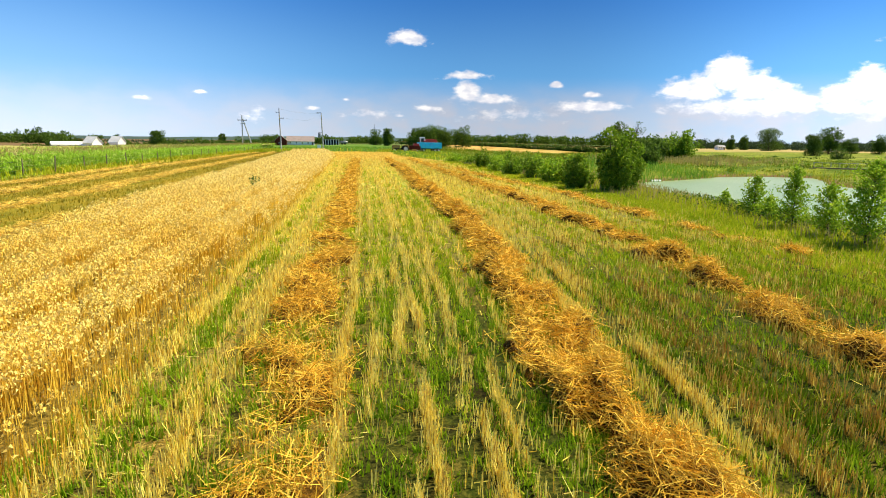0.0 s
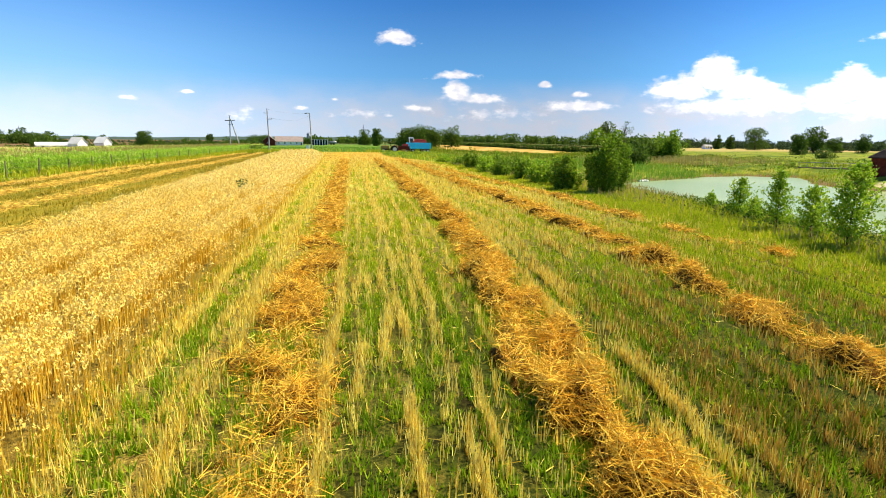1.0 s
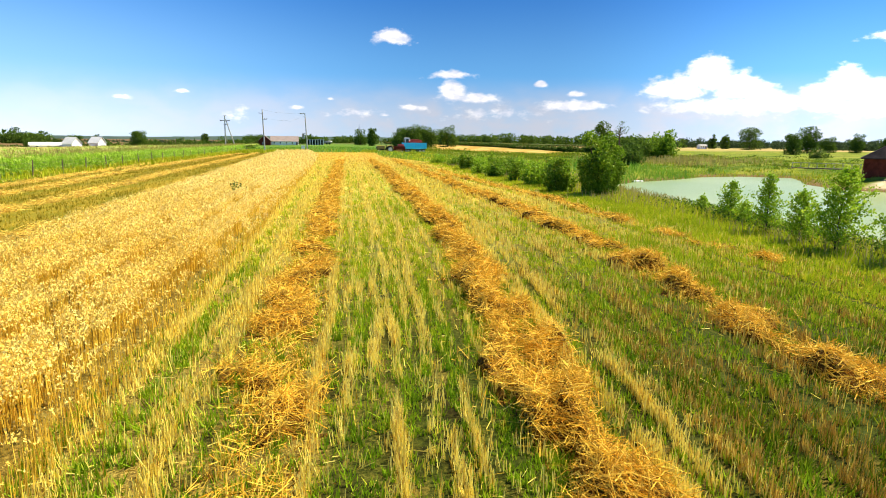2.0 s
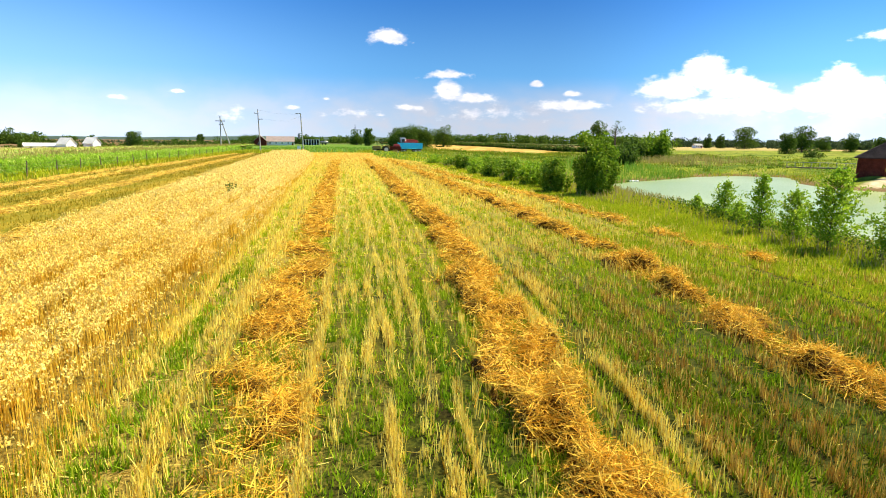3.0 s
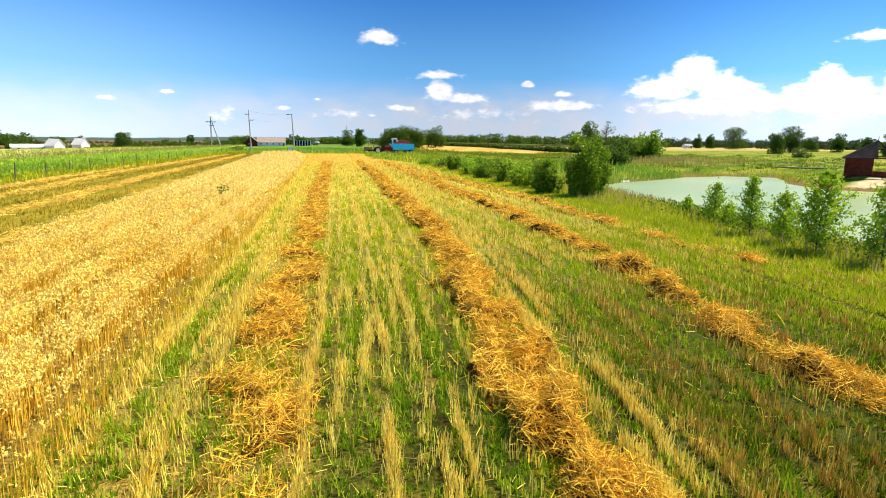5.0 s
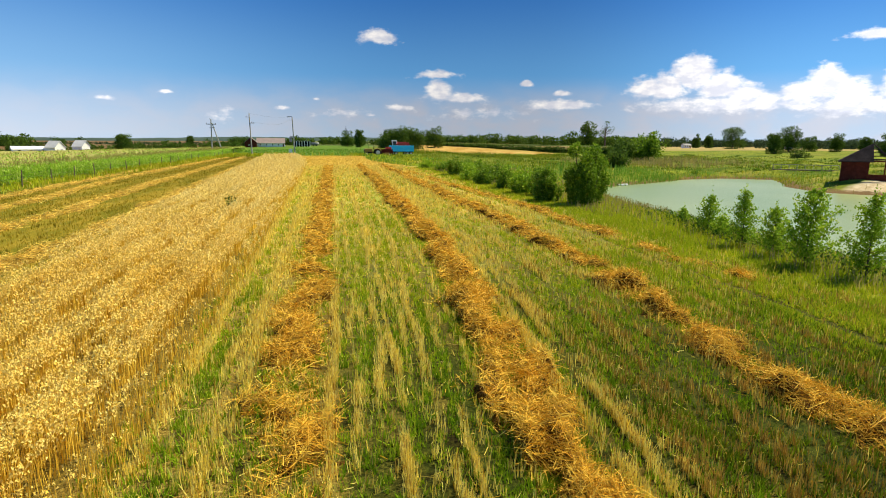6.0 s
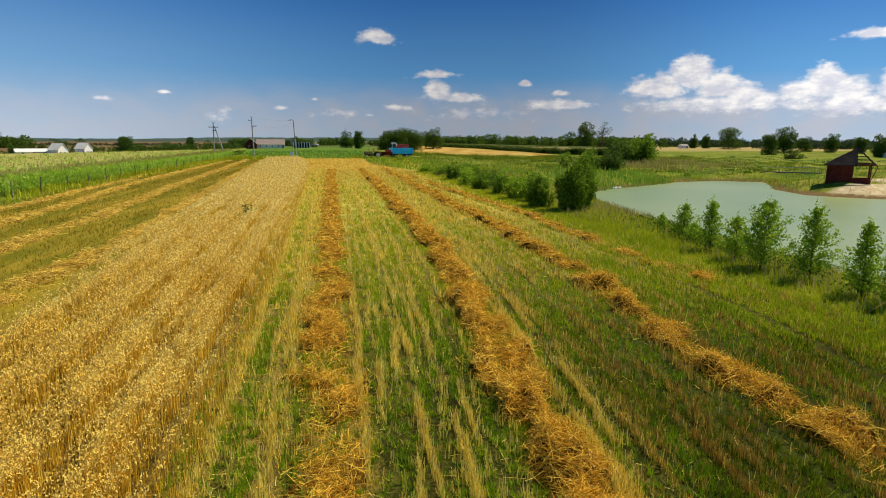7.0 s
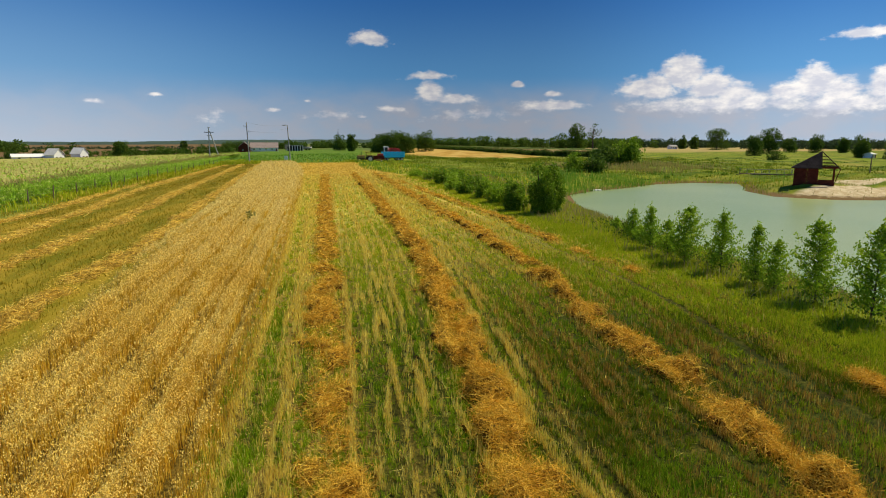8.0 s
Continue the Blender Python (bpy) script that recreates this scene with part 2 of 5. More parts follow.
def strands(P, length, w, tilt=0.25, bend=0.25, rng=RNG, heading=None):
    """Loose straws lying about at the points P, slightly bent."""
    n = len(P)
    a = rng.uniform(0, 2 * np.pi, n) if heading is None else heading + rng.normal(0, 0.7, n)
    e = rng.normal(0, tilt, n)
    d = np.stack([np.cos(a) * np.cos(e), np.sin(a) * np.cos(e), np.sin(e)], 1) * (length / 2)[:, None]
    r = unit(rng.normal(0, 1, (n, 3)))
    side = unit(np.cross(d, r)) * (w / 2)[:, None]
    off = r * (length * bend * rng.uniform(0, 0.5, n))[:, None]
    ends = (P - d, P + off, P + d) if bend else (P - d, P + d)
    return strips(np.stack([np.stack([c - side, c + side], 1) for c in ends], 1))


def leaves(P, size, rng=RNG, droop=0.4, plain=False):
    """A small pointed leaf at each point."""
    n = len(P)
    d = unit(rng.normal(0, 1, (n, 3)) + np.array([0, 0, -droop])) * (size / 2)[:, None]
    side = unit(np.cross(d, rng.normal(0, 1, (n, 3)))) * (size * 0.30)[:, None]
    if plain:
        return tris(np.stack([P - d - side, P - d + side, P + d], 1))
    return strips(np.stack([np.stack([P - d - side * 0.3, P - d + side * 0.3], 1), np.stack([P - side, P + side], 1), np.stack([P + d - side * 0.1, P + d + side * 0.1], 1)], 1))


def tube(bm, pts, radii, sides=7):
    """A round, tapering branch or bar through the points."""
    rings = []
    for i, p in enumerate(pts):
        p = Vector(p)
        d = Vector(pts[min(i + 1, len(pts) - 1)]) - Vector(pts[max(i - 1, 0)])
        q = d.to_track_quat("Z", "Y")
        rings.append([bm.verts.new(p + q @ Vector((math.cos(2 * math.pi * k / sides) * radii[i], math.sin(2 * math.pi * k / sides) * radii[i], 0))) for k in range(sides)])
    for a, b in zip(rings, rings[1:]):
        for k in range(sides):
            bm.faces.new((a[k], a[(k + 1) % sides], b[(k + 1) % sides], b[k]))
    bm.faces.new(rings[0][::-1]), bm.faces.new(rings[-1])
    return bm


def box(bm, x0, y0, z0, x1, y1, z1, bevel=0.0):
    m = Matrix.LocRotScale(((x0 + x1) / 2, (y0 + y1) / 2, (z0 + z1) / 2), None, (x1 - x0, y1 - y0, z1 - z0))
    made = bmesh.ops.create_cube(bm, size=1.0, matrix=m)["verts"]
    if bevel:
        es = list({e for v in made for e in v.link_edges})
        bmesh.ops.bevel(bm, geom=es, offset=bevel, segments=2, affect="EDGES", profile=0.5)
    return bm


def solid(*boxes, bevel=0.0):
    bm = bmesh.new()
    for b in boxes:
        box(bm, *b, bevel=bevel)
    return bm


# ---- lie of the land ----
WATER = -2.4
POND = np.array([(26, 16.7), (27, 29.5), (29.5, 48.6), (31.5, 60), (38, 77.5), (45, 83.5), (53, 88), (64.5, 96), (75, 99), (82, 95), (76, 86), (71, 80), (67.4, 69), (73, 62.3),
                 (79, 60.6), (95, 57), (120, 50), (118, -10), (70, -35), (33, -22), (26, 0)], float)


def pond_distance(x, y):
    """Distance from the water's edge: positive on land, negative over water."""
    x, y = np.asarray(x, float), np.asarray(y, float)
    best, inside = np.full(x.shape, 1e9), np.zeros(x.shape, bool)
    for (ax, ay), (bx, by) in zip(POND, np.roll(POND, -1, 0)):
        t = np.clip(((x - ax) * (bx - ax) + (y - ay) * (by - ay)) / ((bx - ax) ** 2 + (by - ay) ** 2), 0, 1)
        best = np.minimum(best, np.hypot(x - ax - t * (bx - ax), y - ay - t * (by - ay)))
        cross = ((ay > y) != (by > y)) & (x < (bx - ax) * (y - ay) / (by - ay + 1e-12) + ax)
        inside ^= cross
    return np.where(inside, -best, best)


def smooth(v, lo, hi):
    t = np.clip((v - lo) / (hi - lo), 0, 1)
    return t * t * (3 - 2 * t)


def waves(x, y):
    return np.sin(x * 0.31 + 1.3 * np.sin(y * 0.17)) * np.cos(y * 0.23 + 0.7 * np.sin(x * 0.13 + 2.0))


def ground_z(x, y):
    x, y = np.asarray(x, float), np.asarray(y, float)
    low = smooth(x, 34, 66) * (1 - smooth(np.hypot(x - 90, y - 60), 160, 420))
    d = pond_distance(x, y)
    land = -1.25 * low + (0.5 * waves(x, y) + 0.28 * waves(x * 2.3 + 9, y * 2.6)) * smooth(x, 50, 85) * (1 - smooth(np.hypot(x, y), 300, 600))
    land = land + 0.015 * waves(x * 5, y * 4)
    land = land - 0.025 * np.clip(-x - 12, 0, 112) - 0.005 * np.maximum(-x - 124, 0)
    edge = WATER - 0.04 + (land - WATER + 0.04) * smooth(d, 0, 8.5) ** 0.8
    return np.where(d > 0, edge, np.maximum(WATER - 1.2, WATER - 0.04 + d * 0.35))


def graded(lo, hi, fine_lo, fine_hi, step):
    """Grid lines: fine in the middle, ever coarser outwards."""
    mid, out, s = list(np.arange(fine_lo, fine_hi + step, step)), [], step
    v = fine_hi
    while v < hi:
        s *= 1.22
        v += s
        out.append(min(v, hi))
    left, s, v = [], step, fine_lo
    while v > lo:
        s *= 1.22
        v -= s
        left.append(max(v, lo))
    return np.array(left[::-1] + mid[:-1] + out)


gx, gy = graded(-4500, 4500, -6, 104, 1.0), graded(-900, 4800, -12, 110, 1.0)
GX, GY = np.meshgrid(gx, gy)
GZ = ground_z(GX, GY)
nx = len(gx)
quad = [(j * nx + i, j * nx + i + 1, (j + 1) * nx + i + 1, (j + 1) * nx + i) for j in range(len(gy) - 1) for i in range(nx - 1)]


def ground_colour(n, pos):
    s = n.add("ShaderNodeSeparateXYZ")
    n.link(pos, s.inputs[0])
    x, y = s.outputs[0], s.outputs[1]
    wob = n.math("MULTIPLY", n.math("SUBTRACT", n.noise(0.35, pos, 3.0), 0.5), 1.4)
    xw = n.math("ADD", x, wob)
    fine = n.noise(14.0, pos, 5.0, 0.65)
    mid = n.noise(1.1, pos, 4.0)
    big = n.noise(0.06, pos, 3.0)
    # harvested field: rows of stubble with greenery between
    rows = n.math("MULTIPLY", n.math("SUBTRACT", n.noise(2.2, n.scaled(pos, 1.0, 0.02, 1.0), 2.0), 0.5), 4.0)
    rowmask = n.math("ADD", n.math("MULTIPLY", rows, 0.16), n.math("ADD", n.math("MULTIPLY", fine, 0.5), n.math("MULTIPLY", mid, 0.5)))
    # soil and low green are near black: shade between the blades, put into colour
    shaded_soil = n.mix(fine, (0.008, 0.006, 0.002), (0.032, 0.024, 0.006))
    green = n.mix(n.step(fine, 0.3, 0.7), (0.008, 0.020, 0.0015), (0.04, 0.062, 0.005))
    field = n.mix(n.step(n.math("ADD", mid, n.math("MULTIPLY", fine, 0.3)), 0.35, 0.75), shaded_soil, green)
    field = n.mix(n.math("MULTIPLY", n.step(rowmask, 0.5, 0.68, 0.0, n.step(x, 3.0, 11.0, 0.5, 0.1)), 1.0), field, (0.24, 0.15, 0.03))
    # straw litter lies thick near the oats and thins out towards the pond
    litter = n.mix(n.step(n.noise(30.0, pos, 4.0, 0.7), 0.4, 0.65), (0.16, 0.10, 0.02), (0.60, 0.42, 0.09))
    field = n.mix(n.math("MULTIPLY", n.step(rowmask, 0.34, 0.6), n.step(xw, -1.8, 1.5, 0.65, 0.08)), field, litter)
    # among the oat stems the shade is painted as a dark orange-brown
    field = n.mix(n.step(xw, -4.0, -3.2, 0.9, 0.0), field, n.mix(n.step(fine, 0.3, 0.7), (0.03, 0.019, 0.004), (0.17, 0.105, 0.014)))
    # the far part of it is covered with chaff and cut straw
    chaff = n.mix(n.step(n.noise(0.5, n.scaled(pos, 1.0, 0.15, 1.0), 4.0), 0.35, 0.65), (0.66, 0.50, 0.11), (0.42, 0.42, 0.06))
    field = n.mix(n.step(n.math("ADD", y, n.math("MULTIPLY", wob, 10.0)), 4.0, 46.0, 0.0, 0.75), field, chaff)
    left = n.mix(n.step(n.noise(0.45, n.scaled(pos, 1.0, 0.2, 1.0), 6.0, 0.7), 0.38, 0.62), (0.16, 0.15, 0.009), (0.34, 0.24, 0.024))
    field = n.mix(n.step(n.math("ADD", xw, n.math("MULTIPLY", y, 0.05)), -9.6, -8.4, 1.0, 0.0), field, left)
    field = n.mix(n.math("MULTIPLY", n.step(fine, 0.5, 0.75, 0.0, 0.5), n.step(x, -9.5, -8.5, 1.0, 0.0)), field, (0.05, 0.055, 0.008))
    # meadow and rough grass
    grass = n.mix(n.step(n.noise(0.25, pos, 5.0), 0.35, 0.65), (0.11, 0.18, 0.010), (0.29, 0.31, 0.026))
    grass = n.mix(n.math("MULTIPLY", n.step(n.noise(0.07, pos, 4.0), 0.5, 0.68), 0.6), grass, (0.36, 0.28, 0.08))
    grass = n.mix(n.step(n.noise(0.12, n.scaled(pos, 0.5, 1.0, 1.0, (7.0, 3.0, 0.0)), 5.0), 0.52, 0.62, 0.0, 0.7), grass, (0.06, 0.11, 0.012))
    grass = n.mix(n.step(n.noise(0.3, n.scaled(pos, 0.6, 1.0, 1.0, (3.0, 8.0, 0.0)), 6.0, 0.7), 0.54, 0.66, 0.0, 0.75), grass, (0.05, 0.085, 0.01))
    grass = n.mix(n.step(fine, 0.35, 0.8, 0.0, 0.45), grass, (0.03, 0.05, 0.01))
    # strips of other fields far away
    band = n.math("ADD", y, n.math("MULTIPLY", x, -0.12))
    far = n.mix(n.step(n.noise(0.004, n.scaled(pos, 0.4, 2.2, 1.0), 2.0), 0.45, 0.5), (0.09, 0.13, 0.03), (0.19, 0.20, 0.06))
    far = n.mix(n.step(n.noise(0.006, n.scaled(pos, 0.3, 2.5, 1.0, (40.0, 9.0, 0.0)), 2.0), 0.55, 0.6), far, (0.07, 0.13, 0.02))
    yellow = n.math("MULTIPLY", n.step(n.math("ADD", y, n.math("MULTIPLY", wob, 6.0)), 246.0, 256.0), n.math("MULTIPLY", n.step(y, 620.0, 640.0, 1.0, 0.0), n.math("MULTIPLY", n.step(n.math("ADD", x, n.math("MULTIPLY", y, -0.14)), -1.0, 2.0), n.step(x, 96.0, 112.0, 1.0, 0.0))))
    crop = n.math("MULTIPLY", n.step(band, 163.0, 168.0), n.math("MULTIPLY", n.step(band, 440.0, 480.0, 1.0, 0.0), n.step(n.math("ADD", x, n.math("MULTIPLY", y, -0.06)), -1.0, 3.0, 1.0, 0.0)))
    beet = n.mix(n.step(n.noise(0.5, pos, 4.0), 0.35, 0.65), (0.07, 0.15, 0.014), (0.16, 0.24, 0.03))
    col = n.mix(n.step(band, 380.0, 420.0), grass, far)
    dry = n.math("MULTIPLY", n.step(n.math("ADD", band, n.math("MULTIPLY", wob, 8.0)), 300.0, 325.0), n.math("MULTIPLY", n.step(band, 620.0, 680.0, 1.0, 0.0), n.step(x, 120.0, 150.0)))
    col = n.mix(dry, col, n.mix(n.step(n.noise(0.02, n.scaled(pos, 0.5, 2.0, 1.0), 3.0), 0.4, 0.6), (0.42, 0.30, 0.13), (0.34, 0.28, 0.09)))
    col = n.mix(yellow, col, n.mix(n.step(n.noise(0.12, n.scaled(pos, 1.0, 0.3, 1.0), 4.0), 0.4, 0.6), (0.42, 0.25, 0.05), (0.54, 0.36, 0.10)))
    col = n.mix(crop, col, beet)
    edge = n.math("ADD", xw, n.math("MULTIPLY", n.step(y, 86.0, 124.0), -6.5))
    inside = n.math("MULTIPLY", n.step(edge, 13.6, 15.4, 1.0, 0.0), n.math("MULTIPLY", n.step(xw, -27.5, -26.5), n.step(n.math("ADD", y, wob), 161.0, 163.5, 1.0, 0.0)))
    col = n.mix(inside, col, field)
    # sand round the hut and on the track beyond it
    sx, sy = n.math("MULTIPLY", n.math("SUBTRACT", x, 84.0), 1 / 17.0), n.math("MULTIPLY", n.math("SUBTRACT", y, 64.5), 1 / 6.5)
    sd = n.math("ADD", n.math("ADD", n.math("MULTIPLY", sx, sx), n.math("MULTIPLY", sy, sy)), n.math("MULTIPLY", wob, 0.35))
    sand = n.mix(n.step(mid, 0.35, 0.65), (0.50, 0.38, 0.22), (0.66, 0.55, 0.36))
    col = n.mix(n.math("MULTIPLY", n.step(sd, 0.75, 1.15, 1.0, 0.0), n.step(fine, 0.3, 0.42)), col, sand)
    tr = n.math("ABSOLUTE", n.math("SUBTRACT", n.math("ADD", y, n.math("MULTIPLY", wob, 0.8)), 81.0))
    col = n.mix(n.math("MULTIPLY", n.step(tr, 2.4, 3.4, 1.0, 0.0), n.step(x, 86.0, 92.0)), col, sand)
    # wet mud along the water's edge
    mud = n.step(n.math("ADD", s.outputs[2], n.math("MULTIPLY", mid, -0.7)), WATER - 0.15, WATER + 0.12, 1.0, 0.0)
    return n.mix(mud, col, n.mix(fine, (0.08, 0.052, 0.022), (0.27, 0.17, 0.075)))


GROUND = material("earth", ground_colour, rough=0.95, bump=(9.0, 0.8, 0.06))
ground_mesh = mesh_of(np.stack([GX, GY, GZ], -1).reshape(-1, 3), quad)
for p in ground_mesh.polygons:
    p.use_smooth = True
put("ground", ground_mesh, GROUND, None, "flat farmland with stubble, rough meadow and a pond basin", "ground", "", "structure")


def water_colour(n, pos):
    return n.mix(n.step(n.noise(0.05, pos, 3.0), 0.35, 0.65), (0.25, 0.32, 0.125), (0.30, 0.36, 0.15))


WATER_MAT = material("pond_water", water_colour, gloss=0.05, rough=0.3)
wt = WATER_MAT.node_tree
wn = Nodes(wt)
wb = wn.add("ShaderNodeBump")
wb.inputs["Strength"].default_value, wb.inputs["Distance"].default_value = 0.5, 0.05
wn.link(wn.noise(2.5, wn.scaled(wn.add("ShaderNodeNewGeometry").outputs["Position"], 1.0, 2.5, 1.0), 4.0), wb.inputs["Height"])
wn.link(wb.outputs[0], next(q for q in wt.nodes if q.type == "BSDF_PRINCIPLED").inputs["Normal"])
put("water", mesh_of([(20, -45, WATER), (130, -45, WATER), (130, 104, WATER), (20, 104, WATER)], [(0, 1, 2, 3)]), WATER_MAT, None, "murky grey-green pond water, almost still", "water", "", "structure")


# ---- the field ----
def scatter(n, x0, x1, y0, y1, near, rng=RNG):
    """Points in a strip of the plan, thinning out with y."""
    y = y0 + near * (np.exp(rng.uniform(0, 1, n) * math.log(1 + (y1 - y0) / near)) - 1)
    return rng.uniform(x0, x1, n), y


def patchy(x, y, seed, scale):
    """Smooth pattern between 0 and 1 for thick and thin places."""
    r = np.random.default_rng(seed)
    v = np.zeros_like(x)
    for k in range(7):
        a, f, p = r.uniform(0, 2 * np.pi), scale * r.uniform(0.5, 2.2), r.uniform(0, 6.28)
        v += np.sin((x * np.cos(a) + y * np.sin(a) * 0.6) * f + p)
    return 0.5 + 0.5 * np.tanh(v / 2.2)


def on_ground(x, y, dz=0.0):
    return np.stack([x, y, ground_z(x, y) + dz], 1)


def track(points, y):
    """The x of a line that is drawn by a few points of the plan (y, x)."""
    ys, xs = zip(*points)
    return np.interp(y, ys, xs)


OATS_R = [(-14, -3.0), (22, -3.2), (90, -4.6), (122, -5.8), (162, -9.5)]
OATS_L = [(-14, -8.7), (12, -9.1), (35, -10.2), (139, -16.6), (162, -18.5)]
WIND_1 = [(-14, -1.0), (80, -1.05), (100, -0.8)]
WIND_2 = [(-14, 2.4), (3, 2.5), (6, 2.8), (11, 3.2), (24, 4.1), (68, 4.5), (100, 4.2)]
WIND_3 = [(-14, 7.2), (1.5, 7.5), (7, 7.9), (17, 8.8), (27, 9.0), (58, 8.5), (80, 8.6), (100, 8.2)]
WIND_4 = [(-5, 11.6), (15, 13.1), (20, 12.4), (33, 12.8), (43, 12.2), (55, 11.3), (90, 10.0)]
WIND_L = [[(-14, -11.4), (18, -11.6), (26, -11.3), (49, -12.7), (158, -18.7)], [(-14, -16.4), (25, -16.6), (38, -16.5), (62, -18.4), (159, -23.3)],
          [(-14, -20.6), (34, -21.3), (48, -22.2), (76, -25.4), (160, -27.8)], [(-14, -24.8), (43, -26.0), (53, -26.4), (88, -29.0), (169, -30.9)]]

RUT = [(-5, 10.2), (2.7, 10.7), (5.1, 11.0), (7.4, 11.4), (10.8, 11.9), (14, 11.9), (30, 11.6), (90, 9.5)]
# stubble between the windrows, in drill rows that run along with them; a row is (place, weight, spread),
# its place counted from the oats' edge (0) over the three windrows (1, 2, 3) to the rut (4)
LANES = [OATS_R, WIND_1, WIND_2, WIND_3, RUT]


def lane(v, y):
    """The x of a place between the field's long lines."""
    xs = np.stack([track(l, y) for l in LANES] + [track(RUT, y) + 3.2], 0)
    k = np.clip(np.floor(v).astype(int), 0, 4)
    i = np.arange(len(y))
    return xs[k, i] + (xs[k + 1, i] - xs[k, i]) * (v - k)


def spread_y(n, y0, y1, near, rng=RNG):
    """Places along the field: thick in front, thinner far off, and a few more behind."""
    y = scatter(n, 0, 1, y0, y1, near, rng)[1]
    back = rng.uniform(0, 1, n) < 0.13
    return np.where(back, y0 - (14 + y0) * rng.uniform(0, 1, n) ** 1.6, y)


ROWS = np.array([
    (0.04, 0.8, 0.09), (0.12, 0.6, 0.06), (0.30, 0.2, 0.05), (0.41, 0.5, 0.05), (0.50, 0.9, 0.05), (0.59, 0.5, 0.06), (0.68, 0.3, 0.06),
    (1.17, 1.2, 0.05), (1.27, 0.5, 0.05), (1.335, 0.2, 0.04), (1.41, 0.7, 0.06), (1.455, 1.0, 0.05), (1.545, 0.4, 0.05), (1.63, 1.1, 0.07), (1.72, 0.35, 0.05), (1.82, 0.5, 0.05),
    (2.15, 1.3, 0.07), (2.20, 0.9, 0.06), (2.26, 1.2, 0.06), (2.32, 0.8, 0.06), (2.40, 0.5, 0.06), (2.47, 0.2, 0.06), (2.54, 0.7, 0.07), (2.60, 0.4, 0.06), (2.66, 0.5, 0.07), (2.73, 0.3, 0.06), (2.80, 0.3, 0.06), (2.88, 0.5, 0.06),
    (3.16, 0.7, 0.07), (3.27, 0.4, 0.06), (3.38, 0.6, 0.08), (3.52, 0.35, 0.07), (3.66, 0.6, 0.08), (3.82, 0.4, 0.08), (4.15, 0.4, 0.1), (4.35, 0.3, 0.1), (4.6, 0.25, 0.12)])
n = 74000
y = spread_y(n, -1.5, 100.0, 6.5)
pick = RNG.choice(len(ROWS), n, p=ROWS[:, 1] / ROWS[:, 1].sum())
loose = RNG.uniform(0, 1, n) < 0.26
place = np.where(loose, RNG.uniform(0, 4.9, n), ROWS[pick, 0])
x = lane(place, y) + RNG.normal(0, 1, n) * ROWS[pick, 2] * 0.65 + 0.05 * np.sin(y * 1.1 + pick * 2.1) + 0.08 * np.sin(y * 0.13 + pick * 1.7)
tuft = patchy(pick * 9.0 + x * 3, y, 17, 3.4) ** 1.8 * (0.2 + 0.8 * patchy(pick * 5.3, y, 18, 0.7)) * 1.3
keep = (x > track(OATS_R, y) - 0.1) & (RNG.uniform(0, 1, n) < np.where(loose, 0.55 * patchy(x, y * 0.5, 20, 2.6), 0.06 + 1.2 * tuft))
stalks = 6
x, y = np.repeat(x[keep], stalks), np.repeat(y[keep], stalks)
loosen = 0.020 + 0.0009 * np.maximum(y, 0)
x, y = x + RNG.normal(0, 1, len(x)) * loosen, y + RNG.normal(0, 1, len(x)) * loosen * 1.6
h = RNG.uniform(0.09, 0.25, len(x)) * (1 + 0.5 * (RNG.uniform(0, 1, len(x)) < 0.12))
old = RNG.uniform(0, 1, len(x)) < (0.12 + 0.8 * smooth(x - track(WIND_2, y), 1.0, 2.2)) * (1 - 0.85 * smooth(y, 5, 22))
for pick, mat, lab in ((~old, STUBBLE, "pale yellow cut grain stubble in rows"), (old, STUBBLE_BROWN, "weathered brown stubble among rank grass")):
    put("stubble", blades(on_ground(x[pick], y[pick], -0.01), h[pick], 0.0075 + 0.0009 * np.maximum(y[pick], 0), 0.2), mat, None, lab, "stubble", "", "stuff")
# straw litter on the ground
n = 42000
x, y = RNG.uniform(-6.0, 9.0, n), spread_y(n, -1.5, 60.0, 6.5)
ok = (x > track(OATS_R, y) - 0.3) & (RNG.uniform(0, 1, n) < (0.15 + 0.85 * patchy(x, y * 0.4, 23, 1.2)) * (1 - 0.85 * smooth(x, -1.2, 0.4)) * (1 - smooth(x, 5.0, 8.0)))
x, y = x[ok], y[ok]
put("straw_litter", strands(on_ground(x, y, 0.035), RNG.uniform(0.08, 0.3, len(x)), 0.0045 + 0.0008 * np.maximum(y, 0), 0.25, 0.0, RNG), STUBBLE, None, "short straw litter strewn between rows", "straw", "", "stuff")
# young grass and weeds in it
n = 185000
x, y = RNG.uniform(-5.5, 17.0, n), spread_y(n, -1.5, 95.0, 6.5)
strip = np.ones(n)
for place, weight, wide in ROWS:
    strip = np.minimum(strip, 1 - min(weight, 1.0) * (1 - smooth(np.abs(x - lane(np.full(n, place), y)), 0.05, 0.15)))
keep = RNG.uniform(0, 1, n) < (0.25 + 0.75 * patchy(x, y * 0.35, 11, 0.8)) * (0.4 + 0.6 * patchy(x, y, 12, 3.0)) * (0.08 + 0.92 * strip) * (0.9 + 0.3 * smooth(x, 2.5, 8))
keep |= (np.abs(x + 2.4 + 0.012 * y + 0.14 * np.sin(y * 0.7) + 0.1 * np.sin(y * 2.3)) < 0.27) & (RNG.uniform(0, 1, n) < 0.06 + 0.7 * patchy(x * 2.0, y, 19, 1.3) ** 2) & (y < 60)
keep &= RNG.uniform(0, 1, n) > 0.85 * smooth(y, 8, 42) * (1 - smooth(x, 12, 15))
